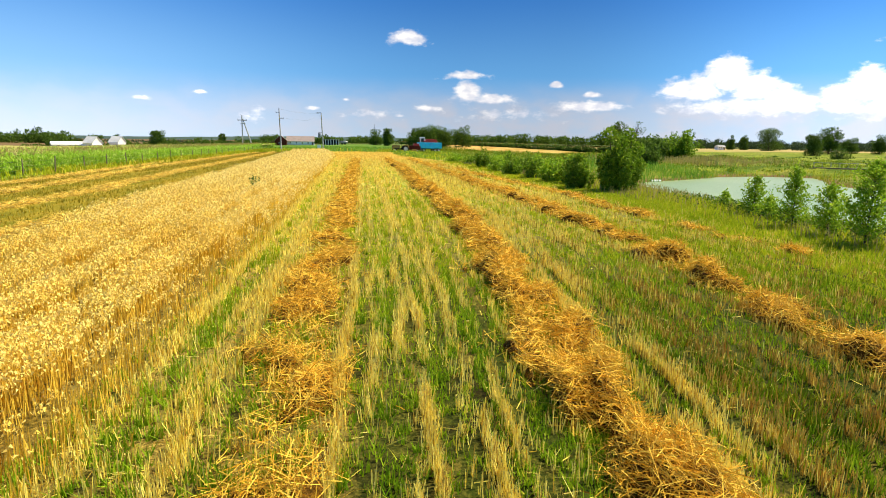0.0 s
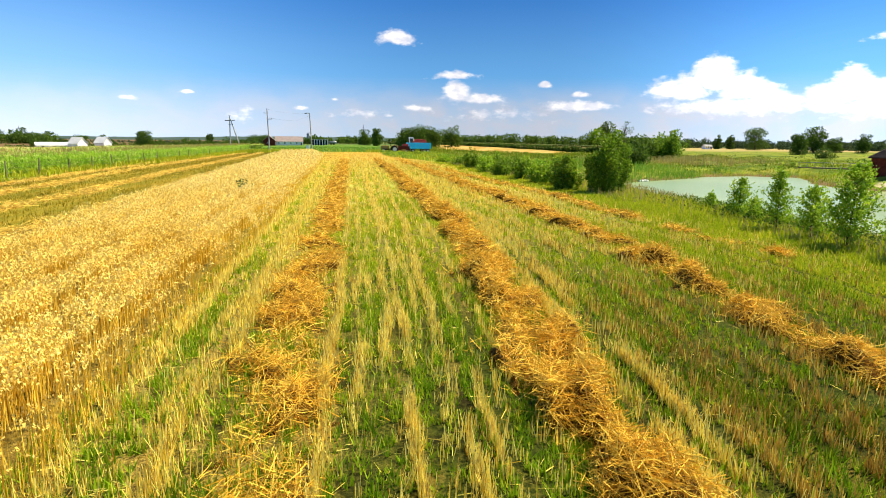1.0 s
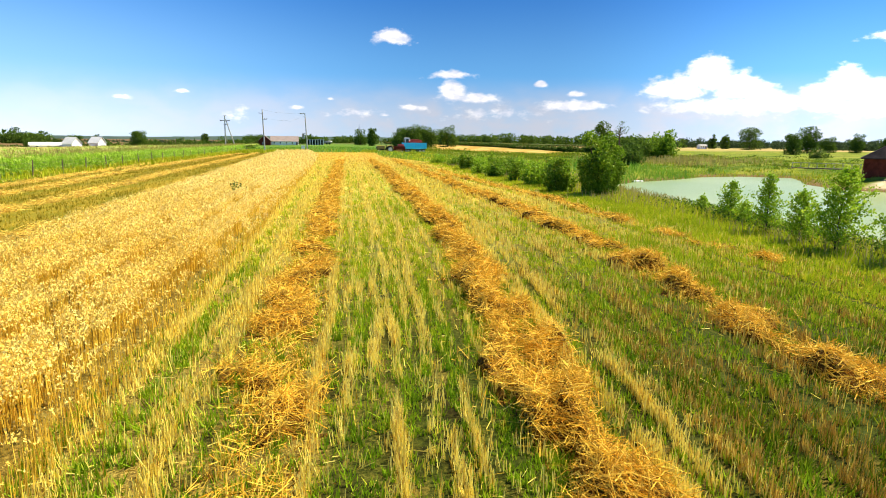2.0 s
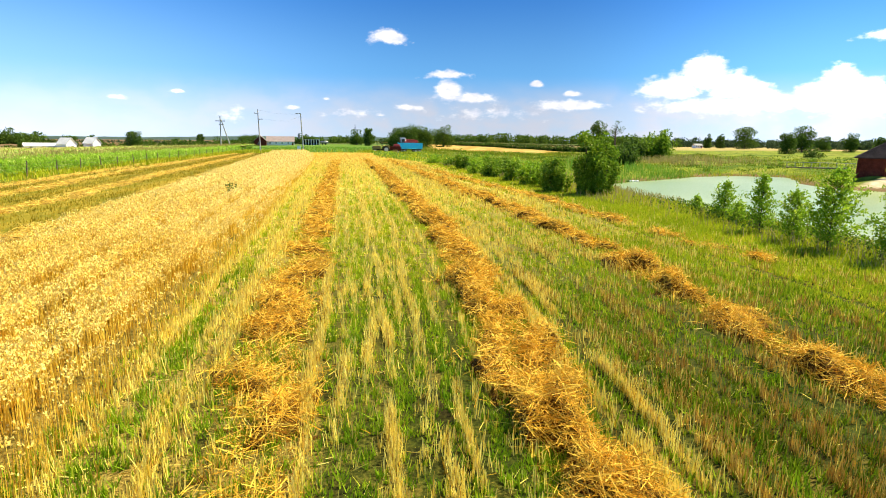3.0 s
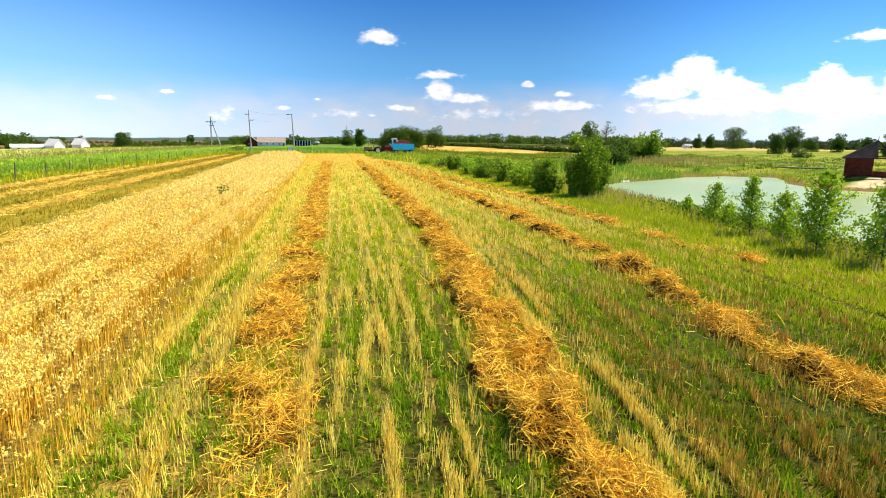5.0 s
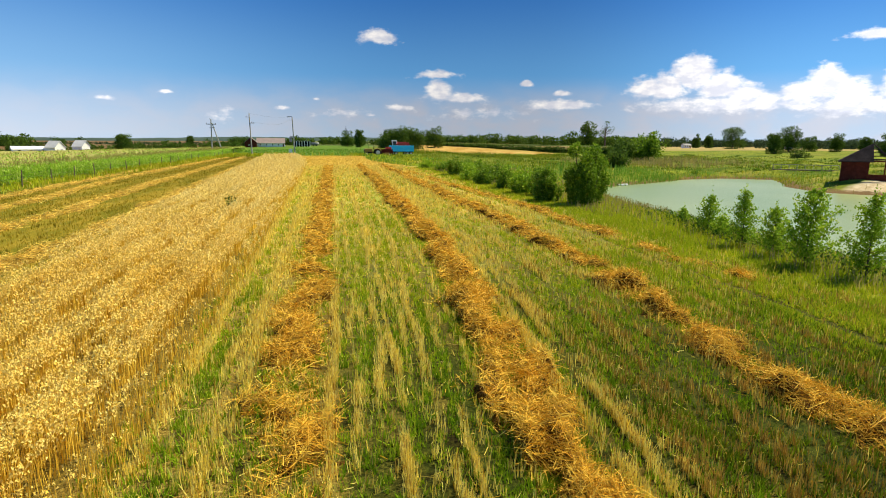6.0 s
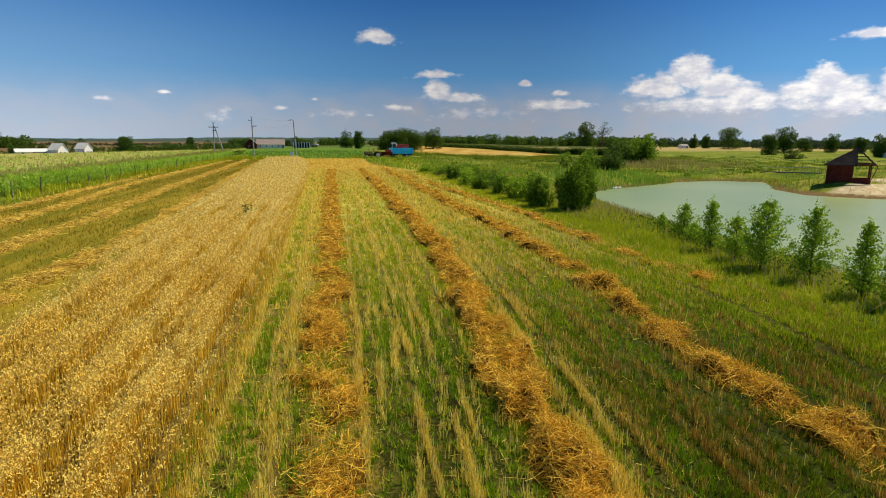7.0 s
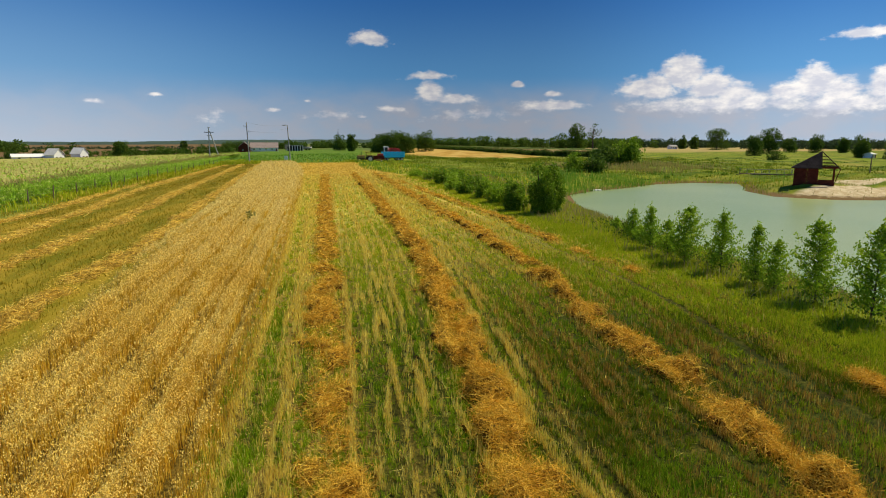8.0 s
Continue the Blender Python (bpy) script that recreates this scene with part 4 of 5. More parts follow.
# trees standing singly in the distance
FAR = [("oak", 67.4, 385.8, 15.0, 13.5, "large round dark tree beyond the fields"), ("tree", 214.9, 464.7, 22.5, 16.0, "tall full-crowned tree above a wood"), ("tree", 311.2, 407.6, 17.0, 17.5, "broad spreading tree on the far meadow"),
       ("tree", 230.1, 267.9, 11.5, 8.5, "dark tree on the meadow edge"), ("tree", 261.7, 293.5, 15.3, 11.5, "tall leafy tree on the meadow edge"), ("tree", 300.0, 320.0, 11.0, 9.0, "dark tree on the far meadow"),
       ("tree", 314.0, 313.0, 12.3, 9.0, "dark tree on the far meadow"), ("tree", 326.0, 304.0, 11.0, 7.0, "dark tree on the far meadow"), ("tree", 242.5, 214.6, 11.4, 7.5, "dark tree beside a white shed"),
       ("tree", 251.0, 206.0, 10.5, 9.0, "dark tree beside a white shed"), ("tree", 334.8, 489.0, 13.0, 7.0, "small far tree behind the meadow"), ("tree", 344.0, 483.4, 14.0, 8.0, "small far tree behind the meadow"),
       ("tree", -91.0, 276.2, 8.8, 7.2, "dark tree beyond the maize"), ("tree", -122.6, 291.0, 6.5, 6.0, "dark tree behind a white house"), ("tree", -108.6, 283.0, 5.0, 5.5, "dark bush beside a white house"),
       ("tree", -90.5, 279.0, 4.6, 5.5, "low dark tree beyond the maize"), ("tree", -142.8, 292.0, 5.6, 6.0, "dark tree behind a white house"), ("tree", -133.8, 297.0, 5.2, 5.0, "dark tree behind a white house"),
       ("tree", -109.9, 479.6, 9.5, 6.0, "far tree on the plain"), ("tree", 9.7, 411.5, 11.0, 10.0, "dark tree at the far field edge"), ("tree", 16.2, 371.3, 11.8, 7.0, "tall dark tree at the far field edge"),
       ("tree", -66.0, 452.0, 9.0, 11.0, "dark tree beside a barn"), ("tree", -75.0, 462.0, 8.0, 10.0, "dark tree beside a barn")]
for i, (nm, tx, ty, th, tw, lab) in enumerate(FAR):
    tree(nm, tx, ty, th, tw, 500 + i, lab, LEAF_DARK, 5200, 0.042 * th + 0.12, 0.06, "tree", "far trees", dense=7)
for i, (tx, ty, th, tw) in enumerate([(31.5, 330.0, 11.5, 13.0), (38.5, 328.0, 12.8, 14.0), (45.5, 329.0, 11.8, 12.0)]):
    tree("tree", tx, ty, th, tw, 540 + i, "dense dark tree in a rounded grove", LEAF_DARK, 8000, 0.62, 0.03, "tree", "grove behind the tractors", dense=14)
tree("tree", 219.0, 441.3, 22.6, 15.0, 560, "sparse half-bare tree above a wood", LEAF_DARK, 420, 0.8, 0.25, "tree", "far trees", 2.2)


def wood(name, line, depth, h, seed, label, count, size, mat=None):
    """A belt of trees too far off to tell apart: crowns of uneven height along a line of the plan."""
    rng = np.random.default_rng(seed)
    (x0, y0), (x1, y1) = line
    length = math.hypot(x1 - x0, y1 - y0)
    blobs, s = [], 0.0
    while s < length:
        f = s / length
        hh = h * rng.choice([0.65, 0.72, 0.8, 0.9, 1.1], p=[0.25, 0.3, 0.28, 0.13, 0.04]) * rng.uniform(0.9, 1.1)
        bx, by = x0 + (x1 - x0) * f + rng.normal(0, depth / 2), y0 + (y1 - y0) * f + rng.normal(0, depth / 2)
        w = hh * rng.uniform(0.35, 0.55)
        gz = float(ground_z(bx, by))
        blobs.append((bx, by, gz + hh * 0.62, w, w, hh * 0.38))
        blobs.append((bx, by, gz + hh * 0.25, w * 1.1, w * 1.1, hh * 0.3))
        s += w * rng.uniform(0.3, 0.65)
    P = crown_points(rng, count, blobs)
    return put(name, leaves(P, size * rng.uniform(0.6, 1.3, count), rng, 0.2, True), mat or LEAF_HAZY, None, label, "wood", "", "stuff")


wood("far_wood", ((60, 600), (330, 560)), 30, 13.0, 601, "belt of mixed trees along the fields", 30000, 1.9, LEAF_DARK)
wood("far_wood", ((330, 640), (900, 520)), 40, 11.0, 602, "distant belt of trees along the plain", 26000, 2.2)
wood("far_wood", ((-60, 560), (40, 590)), 20, 8.0, 603, "belt of trees behind a farm", 9000, 1.6, LEAF_DARK)
wood("far_wood", ((-500, 545), (-262, 590)), 40, 13.0, 604, "dark wood at the edge of the plain", 18000, 2.0, LEAF_DARK)
wood("hedge", ((-190, 420), (-95, 440)), 10, 3.4, 605, "low dark hedge beyond the maize", 3000, 1.1, LEAF_DARK)
wood("hedge", ((-160, 300), (-88, 300)), 5, 2.6, 606, "low dark hedge round white houses", 2400, 0.9, LEAF_DARK)
wood("hedge", ((-118, 345), (-84, 352)), 6, 5.2, 611, "low dark hedge beyond white houses", 4200, 0.9, LEAF_DARK)
wood("hedge", ((-84, 368), (-60, 376)), 8, 5.4, 612, "low dark hedge beyond the power poles", 3000, 0.95, LEAF_DARK)
wood("far_wood", ((-700, 900), (-40, 760)), 60, 4.0, 607, "far dark tree belt on the plain", 4000, 2.2)
# the blue-green of the hill is aerial haze mixed into its colour
RIDGE_HAZY = material("hazy_wooded_ridge", mottled((0.045, 0.075, 0.065), (0.075, 0.105, 0.08), 0.004, 0.06), rough=0.95)
rx, rv = np.meshgrid(np.linspace(-2600, 1500, 160), np.linspace(0, 1, 9))
ry = 2700 + 0.1 * rx + 700 * rv
rzz = (16 + 9 * patchy(rx, ry * 0.1, 801, 0.004) + 4 * patchy(rx, ry, 802, 0.05)) * np.sin(np.pi * np.clip(rv * 0.9 + 0.02, 0, 1)) ** 0.6 * smooth(rx, -2600, -2300) * (1 - smooth(rx, 700, 1500)) - 7
ridge_faces = [(j * 160 + i, j * 160 + i + 1, (j + 1) * 160 + i + 1, (j + 1) * 160 + i) for j in range(8) for i in range(159)]
put("wooded_hill", mesh_of(np.stack([rx, ry, rzz + ground_z(rx, ry)], -1).reshape(-1, 3), ridge_faces), RIDGE_HAZY, None, "low wooded hill on the horizon, coloured with blue-green haze", "hill", "", "structure")
wood("far_wood", ((420, 480), (900, 260)), 30, 10.0, 609, "distant trees behind the meadow", 18000, 2.0)
wood("far_wood", ((700, 1500), (2600, 900)), 80, 14.0, 610, "far tree belt on the horizon", 6000, 6.0)


def tufts(name, x, y, h, w, mat, label, lean=0.35, curl=0.0, category="grass"):
    return put(name, blades(on_ground(x, y, -0.02), h, w, lean, curl), mat, None, label, category, "", "stuff")


# rough grass on the bank, in the meadow and round the pond
n = 48000
x, y = scatter(n, 12.8, 27, -6, 90, 14.0)
ok = (pond_distance(x, y) > 0.2) & (x > 14.0 - 6 * smooth(y, 86, 124))
x, y = x[ok], y[ok]
wild = patchy(x, y, 31, 0.5) * smooth(x, 14.5, 17.5)
tufts("bank_grass", x, y, RNG.uniform(0.12, 0.3, len(x)) * (1 + 1.0 * wild), 0.012 + 0.0009 * np.maximum(y, 0), MEADOW, "rough green grass on the pond bank")
n = 16000
x, y = scatter(n, 14.5, 27, -6, 90, 14.0)
ok = (pond_distance(x, y) > 0.1) & (RNG.uniform(0, 1, n) < patchy(x, y, 37, 0.6)) & (x > 15.2 - 3 * smooth(y, 45, 80))
x, y = x[ok], y[ok]
tufts("dry_grass", x, y, RNG.uniform(0.25, 0.7, len(x)), 0.012 + 0.001 * np.maximum(y, 0), DRYGRASS, "tall dry grass along the pond bank")
n = 9000
x, y = RNG.uniform(16.6, 20.5, n), RNG.uniform(3, 31, n)
ok = RNG.uniform(0, 1, n) < patchy(x, y, 41, 0.8)
x, y = x[ok], y[ok]
P = on_ground(x, y) + np.stack([np.zeros(len(x)), np.zeros(len(x)), RNG.uniform(0.05, 0.55, len(x))], 1)
put("undergrowth", leaves(P, RNG.uniform(0.07, 0.16, len(x)), RNG, 0.2), LEAF_DARK, None, "dark low undergrowth beneath young trees", "undergrowth", "", "stuff")
n = 78000
x, y = RNG.uniform(14, 150, n), RNG.uniform(55, 225, n)
d = pond_distance(x, y)
ok = (d > 0.4) & (x > 15 - 5 * smooth(y, 40, 160)) & (RNG.uniform(0, 1, n) < 0.3 + 0.7 * patchy(x, y, 43, 0.12)) & ~((np.abs(x - 84) < 17) & (np.abs(y - 64.5) < 6.5)) & ~((y > 176) & (y < 190) & (x < 28))
x, y = x[ok], y[ok]
tufts("meadow_grass", x, y, RNG.uniform(0.12, 0.34, len(x)) * (1 + 0.9 * patchy(x, y, 47, 0.09)), 0.03 + 0.0005 * y, ROUGH, "rough uneven meadow grass around the pond")
n = 5200
x, y = RNG.uniform(64, 104, n), RNG.uniform(55, 100, n)
d = pond_distance(x, y)
ok = (d > 0.15) & (RNG.uniform(0, 1, n) < np.where(d < 1.6, 0.75, 0.3) * patchy(x, y, 73, 0.55) ** 1.5)
x, y = x[ok], y[ok]
tufts("shore_grass", x, y, RNG.uniform(0.15, 0.6, len(x)), 0.06, DRYGRASS, "sparse dry grass on the sandy shore", 0.4, 0.0, "grass")
n = 5000
x, y = RNG.uniform(55, 96, n), RNG.uniform(84, 108, n)
d = pond_distance(x, y)
ok = (d > 0.3) & (d < 6) & (RNG.uniform(0, 1, n) < patchy(x, y, 74, 0.4))
x, y = x[ok], y[ok]
tufts("shore_grass", x, y, RNG.uniform(0.2, 0.7, len(x)), 0.07, MEADOW, "yellow-green grass along the far shore", 0.4, 0.0, "grass")
n = 420
cx, cy = RNG.uniform(40, 190, n), RNG.uniform(98, 235, n)
x, y = np.repeat(cx, 26), np.repeat(cy, 26)
size = np.repeat(RNG.uniform(0.4, 1.6, n), 26)
x, y = x + RNG.normal(0, 1.5, len(x)) * size, y + RNG.normal(0, 0.5, len(x)) * size
ok = pond_distance(x, y) > 0.5
x, y, size = x[ok], y[ok], size[ok]
tufts("tussocks", x, y, RNG.uniform(0.25, 0.55, len(x)) * (0.5 + 0.5 * size), 0.13, LEAF_DARK, "dark green tussocks scattered over the rough meadow", 0.3, 0.0, "tussocks")
n = 24000
x, y = RNG.uniform(32, 92, n), RNG.uniform(60, 126, n)
d = pond_distance(x, y)
ok = (d > -0.5) & (d < 9) & (RNG.uniform(0, 1, n) < patchy(x, y, 53, 0.25) * (1.1 - 0.95 * smooth(x, 58, 66))) & (x < 84) & (y > 74)
x, y = x[ok], y[ok]
tufts("reeds", x, y, RNG.uniform(0.9, 1.9, len(x)) * (0.5 + 0.6 * patchy(x, y, 54, 0.2)), 0.075, REED, "green reeds along the far pond shore", 0.15, 0.0, "reeds")
n = 6000
x, y = RNG.uniform(64, 104, n), RNG.uniform(118, 158, n)
ok = RNG.uniform(0, 1, n) < patchy(x, y, 59, 0.15)
x, y = x[ok], y[ok]
tufts("dry_reeds", x, y, RNG.uniform(0.8, 2.0, len(x)), 0.09, DRYGRASS, "pale dry reeds below willows", 0.12, 0.0, "reeds")
n = 14000
x, y = RNG.uniform(14, 30, n), RNG.uniform(48, 176, n)
x = x + 1.0 - 7.5 * smooth(y, 86, 124)
wild = patchy(x, y, 61, 0.3)
ok = (RNG.uniform(0, 1, n) < 0.2 + 0.8 * wild) & (pond_distance(x, y) > 1)
x, y, wild = x[ok], y[ok], wild[ok]
dry = RNG.uniform(0, 1, len(x)) < 0.75 - 0.6 * wild
for pick, mat, lab in ((~dry, REED, "tall green weeds along the field edge"), (dry, GRASS_PALE, "pale green tall grass along the field edge")):
    tufts("tall_weeds", x[pick], y[pick], RNG.uniform(0.25, 0.9, pick.sum()) * (0.6 + 0.6 * wild[pick]), 0.04 + 0.0008 * y[pick], mat, lab, 0.25, 0.5, "weeds")
n = 9000
x, y = RNG.uniform(24, 112, n), 196 + 18 * RNG.uniform(0, 1, n) ** 0.7
ok = RNG.uniform(0, 1, n) < 0.1 + 0.9 * patchy(x, y, 68, 0.12)
x, y = x[ok], y[ok]
tufts("tall_grass", x, y, RNG.uniform(0.5, 1.5, len(x)) * (0.5 + 0.7 * patchy(x, y, 69, 0.15)), 0.16, ROUGH, "tall rough grass before a yellow field", 0.3, 0.0, "grass")
n = 5000
x = RNG.uniform(-32.5, -27.5, n) + 0.0
y = RNG.uniform(48, 200, n)
ok = RNG.uniform(0, 1, n) < 0.15 + 0.85 * patchy(x, y, 67, 0.25)
x, y = x[ok], y[ok]
tufts("fence_weeds", x, y, RNG.uniform(0.3, 1.0, len(x)), 0.06 + 0.0009 * y, MEADOW, "weeds growing along the field fence", 0.3, 0.5, "weeds")
n = 3500
x, y = RNG.uniform(-40, 12, n), RNG.normal(165, 1.6, n)
ok = RNG.uniform(0, 1, n) < patchy(x, y * 0.1, 71, 0.3)
x, y = x[ok], y[ok]
tufts("field_end_weeds", x, y, RNG.uniform(0.4, 1.4, len(x)), 0.16, MEADOW, "tall weeds at the end of the field", 0.3, 0.5, "weeds")
n = 5000
x, y = RNG.uniform(-60, 24, n), RNG.uniform(166, 290, n)
x, y = x[x < 0.06 * y], y[x < 0.06 * y]
tufts("green_crop", x, y, RNG.uniform(0.3, 0.6, len(x)), 0.3, REED, "low green crop behind the stubble field", 0.4, 0.5, "crop")

# ---- maize ----
def maize(name, x, y, rng, label, h0=2.1, wide=1.0, leaf=None):
    n = len(x)
    hh = h0 * rng.uniform(0.85, 1.1, n)
    P = on_ground(x, y)
    idx = np.repeat(np.arange(n), 7)
    m = len(idx)
    a = rng.uniform(0, 6.28, m)
    out = np.stack([np.cos(a), np.sin(a), np.zeros(m)], 1)
    side = np.stack([-np.sin(a), np.cos(a), np.zeros(m)], 1) * (0.045 * wide * rng.uniform(0.8, 1.3, m))[:, None]
    z0 = hh[idx] * rng.uniform(0.12, 0.9, m)
    ln = rng.uniform(0.45, 0.8, m) * (0.7 + 0.3 * wide)
    rows = []
    for f, rise, ww in ((0, 0, 0.7), (0.4, 0.26, 1.0), (0.8, 0.22, 0.8), (1.05, -0.05, 0.1)):
        c = P[idx] + out * (ln * f)[:, None] + np.stack([np.zeros(m), np.zeros(m), z0 + ln * rise], 1)
        rows.append(np.stack([c - side * ww, c + side * ww], 1))
    thing = base(name, (0, 0, 0), 0, label, "maize", "", "stuff")
    put("leaves", strips(np.stack(rows, 1)), leaf or CORN, thing, "", "", "", "stuff")
    put("stalks", blades(P, hh, 0.035 * wide, 0.03), leaf or CORN, thing, "", "", "", "stuff")
    idx = np.repeat(np.arange(n), 3)
    T = P[idx] + np.stack([np.zeros(len(idx)), np.zeros(len(idx)), hh[idx] - 0.05], 1)
    put("tassels", blades(T, rng.uniform(0.2, 0.4, len(idx)), 0.03 * wide, 0.5), TASSEL, thing, "", "", "", "stuff")
    return thing


rng = np.random.default_rng(81)
x = np.repeat(-32.6 - 0.75 * np.arange(5), 560) + rng.normal(0, 0.05, 2800)
y = np.tile(50 + 0.26 * np.arange(560), 5) + rng.normal(0, 0.08, 2800)
maize("maize_rows", x, y, rng, "green maize plants with pale tassels behind a fence")
n = 1700
x, y = -37.5 - 60 * rng.uniform(0, 1, n) ** 1.7, rng.uniform(48, 262, n)
maize("maize_field", x, y, rng, "wide field of green maize with pale tassels", 2.1, 2.6)
cx, cy = np.meshgrid(np.linspace(-175, -37.0, 90), np.linspace(48, 262, 120))
cz = ground_z(cx, cy) + 1.62 + 0.13 * patchy(cx, cy, 83, 1.9) + rng.normal(0, 0.06, cx.shape)
cv = np.stack([cx, cy, cz], -1).reshape(-1, 3)
faces = [(j * 90 + i, j * 90 + i + 1, (j + 1) * 90 + i + 1, (j + 1) * 90 + i) for j in range(119) for i in range(89)]
CANOPY = material("maize_canopy", mottled((0.30, 0.30, 0.06), (0.46, 0.42, 0.13), 0.35, 5.0, (0.52, 0.46, 0.18)), rough=0.8, bump=(3.0, 1.0, 0.3))
put("maize_canopy", mesh_of(cv, faces), CANOPY, None, "closed canopy of tasselled maize", "maize", "", "stuff")

STRIP = material("dark_maize_canopy", mottled((0.075, 0.115, 0.02), (0.14, 0.18, 0.04), 0.2, 2.0), rough=0.85, bump=(3.0, 1.0, 0.3))
# the long strip of maize beyond the meadow
n = 2600
f = rng.uniform(0, 1, n)
side = rng.uniform(0, 1, n) < 0.6
deep = 7 * rng.uniform(0, 1, n) ** 2
x = np.where(side, 115.5 - 27 * f ** 1.5 + deep, 115.5 + 36 * f)
y = np.where(side, 259 + 340 * f ** 1.5, 259 + 6 * f + deep)
maize("maize_strip", x, y, rng, "distant field of tall dark maize", 2.9, 3.4, LEAF_DARK)
cx, cy = np.meshgrid(np.linspace(0, 1, 60), np.linspace(0, 1, 40))
sx2, sy2 = 118 - 27 * cy + 36 * cx, 262 + 6 * cx + 340 * cy
faces = [(j * 60 + i, j * 60 + i + 1, (j + 1) * 60 + i + 1, (j + 1) * 60 + i) for j in range(39) for i in range(59)]
put("maize_canopy", mesh_of(np.stack([sx2, sy2, 2.3 + rng.normal(0, 0.1, cx.shape)], -1).reshape(-1, 3), faces), STRIP, None, "closed canopy of a distant maize field", "maize", "", "stuff")

# ---- fence, poles and lines ----
GREYWOOD = material("grey_wood", mottled((0.12, 0.09, 0.06), (0.26, 0.21, 0.15), 3.0, 25.0), bump=(40.0, 0.5, 0.01))
CONCRETE = material("concrete", mottled((0.30, 0.29, 0.27), (0.46, 0.45, 0.42), 0.8, 12.0), rough=0.9, bump=(30.0, 0.3, 0.01))
STEEL = material("steel", mottled((0.20, 0.20, 0.20), (0.36, 0.36, 0.35), 2.0, 20.0), rough=0.45, metal=0.7)
WIRE = material("wire", mottled((0.08, 0.08, 0.085), (0.14, 0.14, 0.14), 1.0, 5.0), rough=0.5, metal=0.5)
PORCELAIN = material("porcelain", painted((0.16, 0.08, 0.05)), rough=0.25, gloss=0.1)
WHITE = material("white_paint", painted((0.84, 0.83, 0.80), (0.50, 0.48, 0.44), 0.25), rough=0.7)

fence = base("field_fence", (-31.0, 52, float(ground_z(-31.0, 52))), 0, "weathered wooden post fence with thin wires", "fence")
FENCE_Y = [0, 5.6, 11.4, 17.6, 23.2, 29.4, 35.0, 41.6, 47.4, 53.0, 59.5, 65.2, 71.0, 77.6, 83.0, 89.3, 95.0, 101.5, 107.0, 113.2, 119.0, 125.5, 131.0, 137.0, 143.0]
rng = np.random.default_rng(91)
posts = []
for k in range(3):
    bm = bmesh.new()
    tube(bm, [(0, 0, -0.3), (0.02 * (k - 1), 0.01, 0.8), (0.05 * (k - 1), 0.02 * k, 1.5 + 0.08 * k)], [0.07, 0.065, 0.05], 8)
    me = bpy.data.meshes.new("post")
    bm.to_mesh(me), bm.free()
    posts.append(me)
for i, fy in enumerate(FENCE_Y):
    ob = put("post", posts[i % 3], GREYWOOD, fence)
    ob.matrix_basis = pose(float(rng.normal(0, 0.06)), fy, 0, float(rng.normal(0, 3)), float(rng.normal(0, 3)), float(rng.uniform(0, 360)))
for hz in (0.5, 0.9, 1.3):
    part("wire", tube(bmesh.new(), [(0, fy, hz - 0.02 * (i % 2)) for i, fy in enumerate(FENCE_Y)], [0.006] * len(FENCE_Y), 4), WIRE, fence)


def insulator(bm, x, y, z):
    tube(bm, [(x, y, z), (x, y, z + 0.08), (x, y, z + 0.09), (x, y, z + 0.2), (x, y, z + 0.26)], [0.02, 0.02, 0.07, 0.07, 0.03], 8)


pole = base("power_pole", (-38.6, 197, float(ground_z(-38.6, 197))), 0, "grey A-shaped power pole with crossarm and insulators", "power pole", "power poles")
part("leg", tube(bmesh.new(), [(-0.2, 0, -0.5), (0, 0, 11.4)], [0.21, 0.15], 10), CONCRETE, pole)
part("leg", tube(bmesh.new(), [(3.4, 0.2, -0.5), (0.25, 0, 10.2)], [0.21, 0.15], 10), CONCRETE, pole)
part("crossarm", solid((-1.5, -0.08, 9.65, 1.5, 0.08, 9.87), bevel=0.01), WIRE, pole)
part("brace", solid((-0.5, -0.06, 8.55, 1.0, 0.06, 8.72), bevel=0.01), WIRE, pole)
for ix, iz in ((-1.4, 9.85), (1.4, 9.85), (-0.35, 11.3), (0.4, 11.2)):
    bm = bmesh.new()
    insulator(bm, ix, 0, iz)
    part("insulator", bm, PORCELAIN, pole)
pole = base("power_pole", (-22.4, 164.5, float(ground_z(-22.4, 164.5))), 0, "grey concrete power pole with brackets and lamp", "power pole", "power poles")
part("shaft", tube(bmesh.new(), [(0.3, 0, -0.5), (0, 0, 11.6)], [0.19, 0.12], 10), CONCRETE, pole)
part("crossarm", solid((-0.9, -0.05, 10.5, 0.2, 0.05, 10.62), bevel=0.01), STEEL, pole)
part("crossarm", solid((-0.1, -0.05, 8.9, 1.2, 0.05, 9.02), bevel=0.01), STEEL, pole)
for ix, iz in ((-0.8, 10.62), (0.0, 11.55), (0.5, 9.02), (1.1, 9.02)):
    bm = bmesh.new()
    insulator(bm, ix, 0, iz)
    part("insulator", bm, PORCELAIN, pole)
part("wire", tube(bmesh.new(), [(0.1, 0, 11.5), (3.5, 4, 11.0), (7.0, 8, 10.9), (10.6, 12, 11.2)], [0.012] * 4, 4), WIRE, pole)
part("wire", tube(bmesh.new(), [(0.1, 0, 9.4), (3.5, 4, 8.9), (7.0, 8, 8.9), (10.6, 12, 10.6)], [0.012] * 4, 4), WIRE, pole)
pole = base("street_lamp", (-11.9, 176, 0), 0, "pale concrete lamp pole with white meter box", "street lamp", "power poles")
part("shaft", tube(bmesh.new(), [(0.5, 0, -0.5), (0, 0, 11.0)], [0.2, 0.13], 10), CONCRETE, pole)
